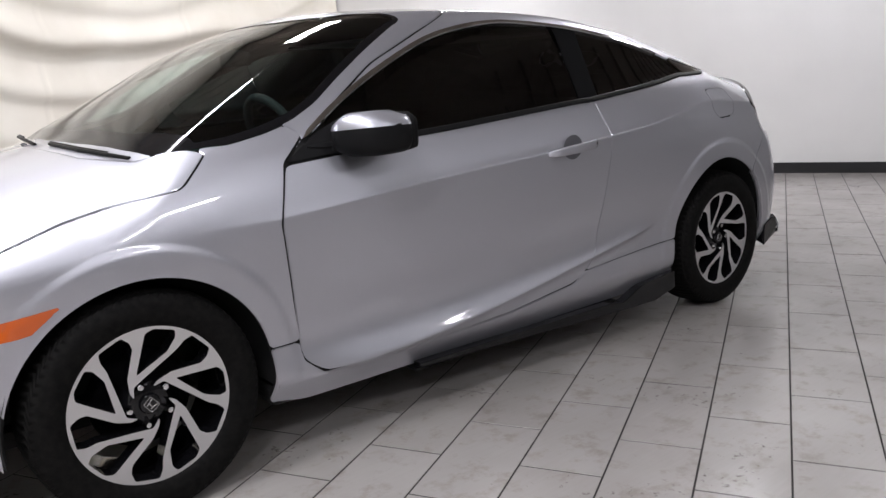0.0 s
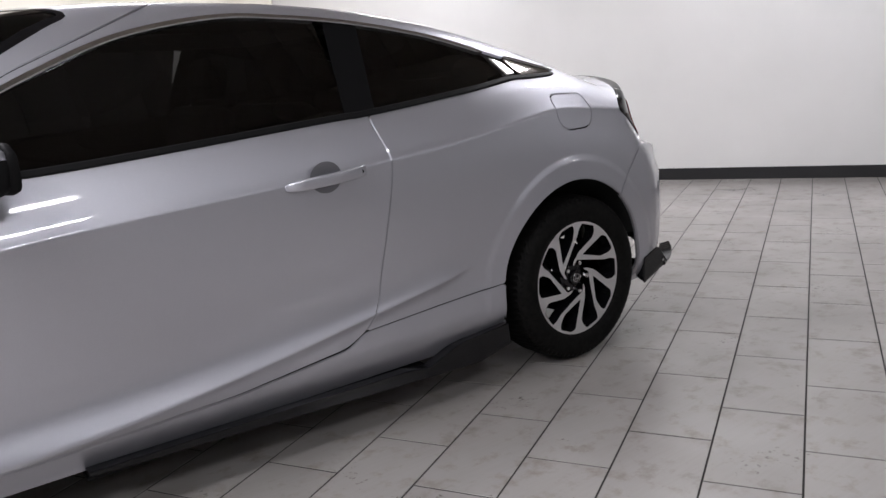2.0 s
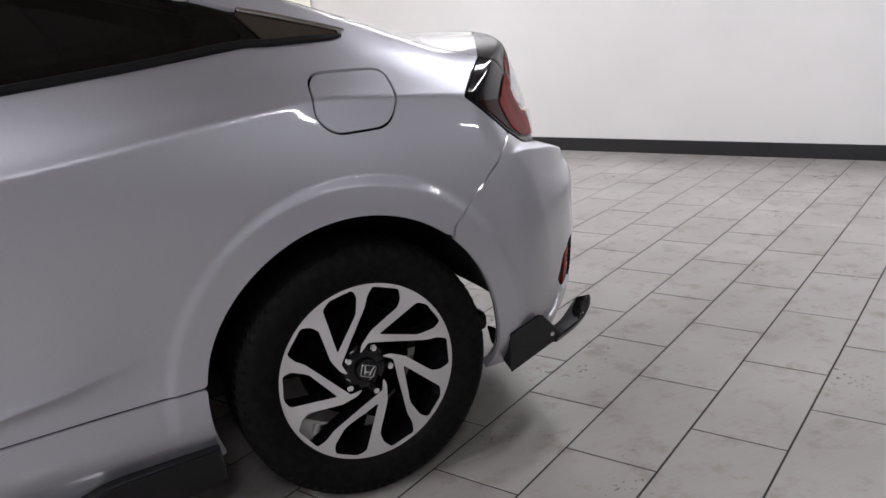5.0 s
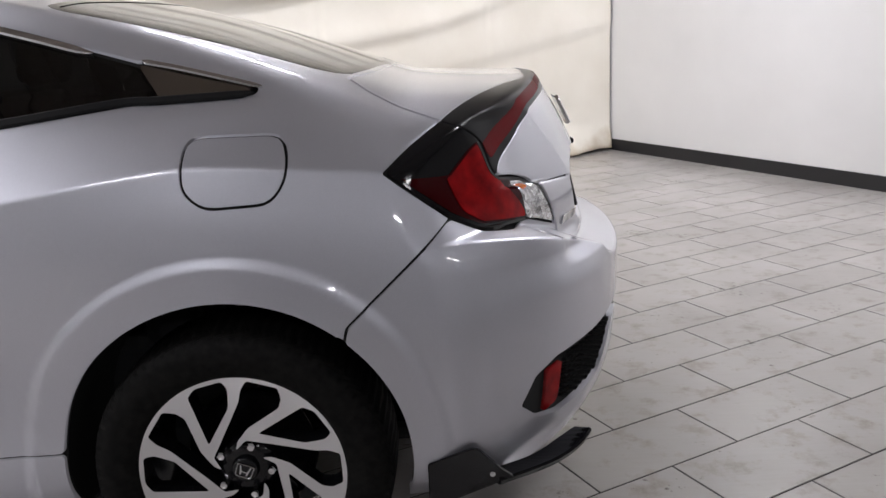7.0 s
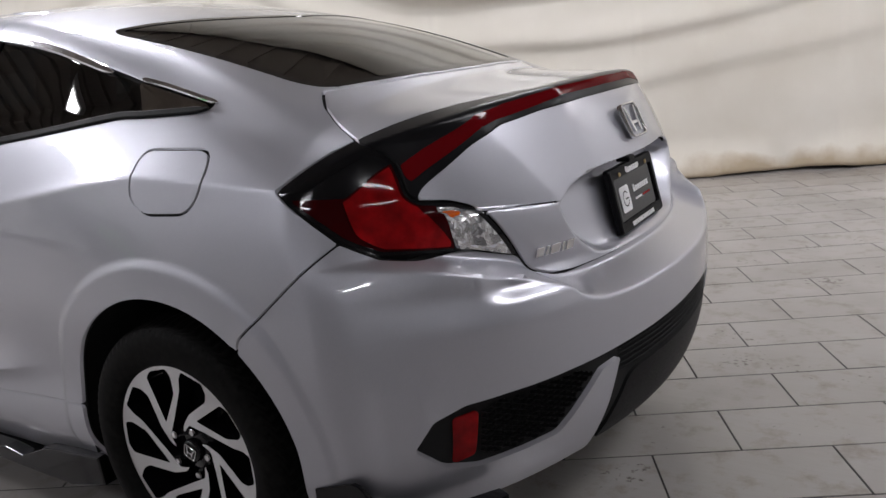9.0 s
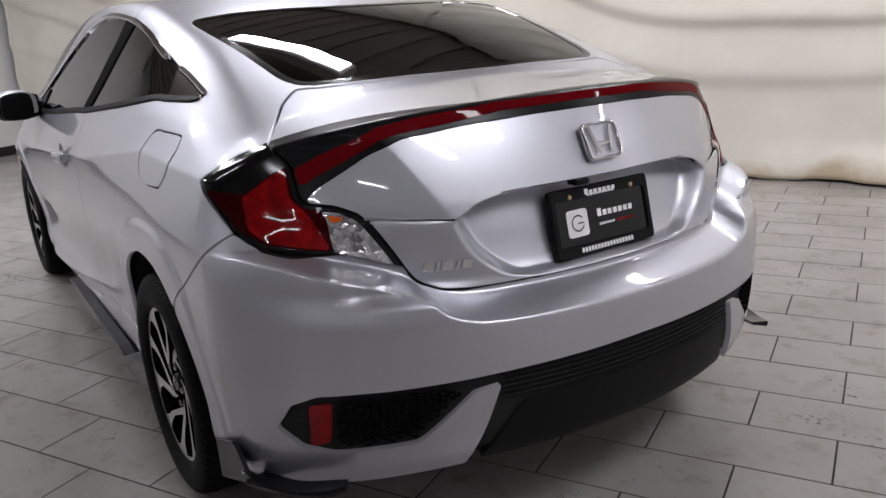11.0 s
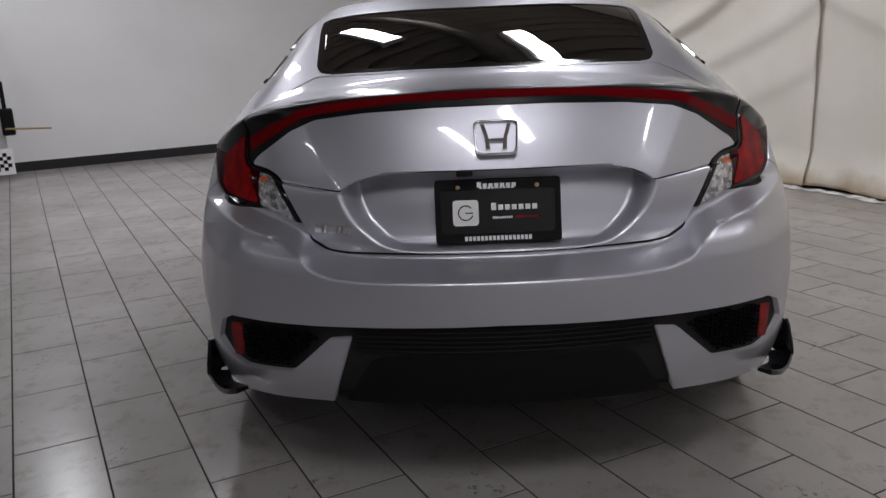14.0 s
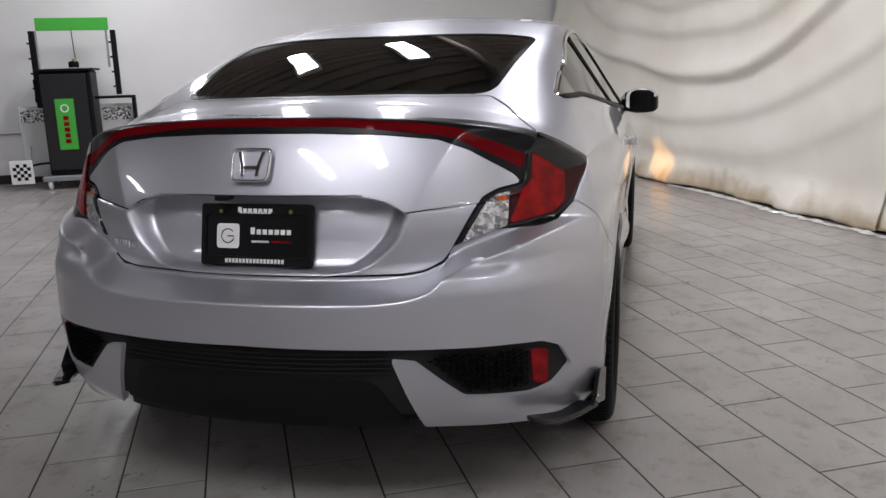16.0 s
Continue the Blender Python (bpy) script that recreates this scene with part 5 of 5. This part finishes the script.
# ---- wheel alignment rig by the far wall ----
def rig():
    m = Matrix.Translation(at_room(7.02, 2.15)) @ ROOM
    r = thing("alignment_rig", "black and green wheel alignment cabinet on casters beside the wall", "workshop machine", m)
    side_ = Matrix(((0, 0, -1, 0), (-1, 0, 0, 0), (0, 1, 0, 0), (0, 0, 0, 1)))  # draws a flat outline facing the hall
    part("cabinet", boxed((-.20, -.25, .15), (.25, .27, 1.27), .02), BLACK, r, "tall black steel cabinet")
    part("cabinet_door", boxed((-.222, -.20, .21), (-.2005, .255, 1.24), .008), SKIRTING, r)
    part("top_tray", boxed((-.24, -.29, 1.27), (.27, .30, 1.295), .006), BLACK, r)
    part("plinth", boxed((-.25, -.33, .09), (.30, .35, .149), .012), STEEL, r, "grey steel base")
    sign = part("sign", boxed((-.234, -.055, .43), (-.2225, .135, .975), .003), GREEN, r, "bright green upright sign")
    for k in range(5):
        part("print_bar", boxed((-.2375, .012, .50 + .062 * k), (-.2342, .066, .545 + .062 * k)), RED, sign)
    part("logo_ring", lathe([(.030, 0), (.030, .003), (.044, .003), (.044, 0)], 24, Matrix.Translation((-.234, .04, .875)) @ Matrix.Rotation(math.pi / 2, 4, "Z")), WHITE, sign)
    part("header_panel", boxed((.02, -.46, 1.70), (.045, .28, 1.835), .004), GREEN, r, "green header panel")
    for y, z0 in ((.33, .88), (-.50, 1.0)):
        post = part("post", boxed((.0, y - .028, z0), (.05, y + .028, 1.70), .005), BLACK, r, "black upright post")
        for k in range(4):
            part("knob", boxed((-.01, y + .028, 1.08 + .16 * k), (.03, y + .05, 1.10 + .16 * k), .004), BLACK, post)
    for y in (.29, -.43):
        part("panel_stay", tube([(.03, y, 1.30), (.03, y, 1.70)], .012), STEEL, r)
    part("cable", tube([(0, -.08, 1.70), (0, -.085, 1.5), (.0, -.10, 1.30)], .005, 6), BLACK, r)
    part("camera_head", blob([((-.02, -.02, 1.335), .03, .03, 0), ((-.02, -.07, 1.345), .035, .04, 0), ((-.02, -.12, 1.335), .03, .03, 0)]), BLACK, r, "", True)
    part("camera_head", boxed((-.05, -.10, 1.35), (.01, -.06, 1.40), .01), BRASS, r)
    for y0, y1 in ((.27, .58), (-.62, -.27)):
        b = part("target_board", boxed((.10, y0, .12), (.13, y1, .90), .006), BOARD, r, "pale grey target board")
        part("speckled_print", boxed((.092, y0 + .02, .72), (.0995, y1 - .02, .86)), SPECKLE, b, "black and white speckled strip")
    for y in (.565, -.545):
        c = part("checker_plate", boxed((-.16, y - .115, .07), (-.150, y + .115, .33), .002), WHITE, r, "white checkerboard target")
        for i in range(5):
            for j in range(5):
                if (i + j) % 2:
                    part("black_square", boxed((-.1625, y - .09 + .036 * i, .11 + .036 * j), (-.1602, y - .09 + .036 * (i + 1), .11 + .036 * (j + 1))), BLACK, c)
        part("clamp_arm", tube([(-.15, y, .25), (.0, y * .7, .27), (.05, y * .5, .27)], .012), BLACK, r)
        part("clamp_rod", tube([(-.05, y * .85, .24), (-.05, y * .82, .48)], .008), STEEL, r)
    part("side_arm", boxed((-.05, -.66, .96), (.05, -.25, .99), .006), BLACK, r)
    part("side_arm", boxed((-.04, -.67, .66), (.04, -.63, .99), .006), BLACK, r)
    part("hanging_box", boxed((-.06, -.72, .45), (.06, -.60, .72), .02), BLACK, r, "black handset hanging from the arm")
    part("lever", tube([(-.06, -.63, .52), (-.10, -1.05, .50)], .010), BRASS, r)
    part("loop_handle", tube([(-.1, .30, 1.2), (-.1, .34, 1.18), (-.1, .34, .95), (-.1, .30, .93)], .010), BLACK, r)
    for x, y in ((-.2, .28), (-.2, -.26), (.25, .28), (.25, -.26)):
        c = part("caster", lathe([(.0, .018), (.040, .018), (.047, .012), (.047, -.012), (.040, -.018), (0, -.018)], 24, Matrix.Translation((x, y, .0475))), WHITE, r, "white caster wheel", True)
        part("fork", boxed((x - .03, y - .028, .05), (x + .03, y + .028, .095), .008), STEEL, c)


rig()
part_rail = part("wall_rail", boxed((U1 - .014, 2.6, .57), (U1 - .002, 4.5, .585), .002), STEEL)
part_rail.matrix_world = ROOM
tagged(part_rail, "thin seam strip along the white wall", "trim", kind="structure")

# ---- floor tiles ----
TW, TL, JOINT = 0.24777, 0.49587, 0.0056
OFF_V, OFF_U = 0.078, (0.021, 0.2705)


def tile_mesh():
    bm = bmesh.new()
    a, b, h, e = TL / 2 - JOINT / 2, TW / 2 - JOINT / 2, 0.0, .0005
    lo = [bm.verts.new((x, y, -.0075)) for x, y in ((-a, -b), (a, -b), (a, b), (-a, b))]
    mid = [bm.verts.new((x, y, -e)) for x, y in ((-a, -b), (a, -b), (a, b), (-a, b))]
    up = [bm.verts.new((x, y, 0)) for x, y in ((-a + e, -b + e), (a - e, -b + e), (a - e, b - e), (-a + e, b - e))]
    for r0, r1 in ((lo, mid), (mid, up)):
        for k in range(4):
            bm.faces.new((r0[k], r0[(k + 1) % 4], r1[(k + 1) % 4], r1[k]))
    bm.faces.new(up)
    me = bpy.data.meshes.new("tile")
    bm.to_mesh(me)
    bm.free()
    me.materials.append(TILE)
    return me


shared = tile_mesh()
far = []
for row in range(int((V0 - OFF_V) / TW) - 1, int((V1 - OFF_V) / TW) + 1):
    v = OFF_V + (row + .5) * TW
    for k in range(int(U0 / TL) - 2, int(U1 / TL) + 2):
        u = OFF_U[row % 2] + (k + .5) * TL
        if not (U0 - TL / 2 < u < U1 + TL / 2 and V0 - TW / 2 < v < V1 + TW / 2):
            continue
        p = at_room(u, v)
        near = (-2.3 < p.x < 2.2 and .55 < p.y < 2.4) or (-2.7 < p.x < -.55 and -2.2 < p.y < .7) or (-.7 < p.x < 1.3 and -2.3 < p.y < -.85)
        if near:
            t = new("tile", shared)
            t.parent = floor
            t.matrix_parent_inverse = Matrix()
            t.matrix_basis = Matrix.Translation((u, v, random.uniform(-.0004, .0003)))
        else:
            far.append((u, v))
verts, faces = [], []
for u, v in far:
    a, b, e = TL / 2 - JOINT / 2, TW / 2 - JOINT / 2, .0005
    n, z = len(verts), random.uniform(-.0004, .0003)
    for x0, y0, zz in ((a, b, -.0075), (a, b, -e), (a - e, b - e, 0)):
        verts += [(min(max(u + sx * x0, U0 - .1), U1 + .1), min(max(v + sy * y0, V0 - .1), V1 + .1), z + zz) for sx, sy in ((-1, -1), (1, -1), (1, 1), (-1, 1))]
    for r in (0, 4):
        faces += [(n + r + k, n + r + (k + 1) % 4, n + r + 4 + (k + 1) % 4, n + r + 4 + k) for k in range(4)]
    faces.append((n + 8, n + 9, n + 10, n + 11))
me = bpy.data.meshes.new("far_tiles")
me.from_pydata(verts, [], faces)
me.materials.append(TILE)
ob = new("far_tiles", me)
ob.parent = floor
tagged(ob, "pale porcelain floor tiles further off", kind="stuff")
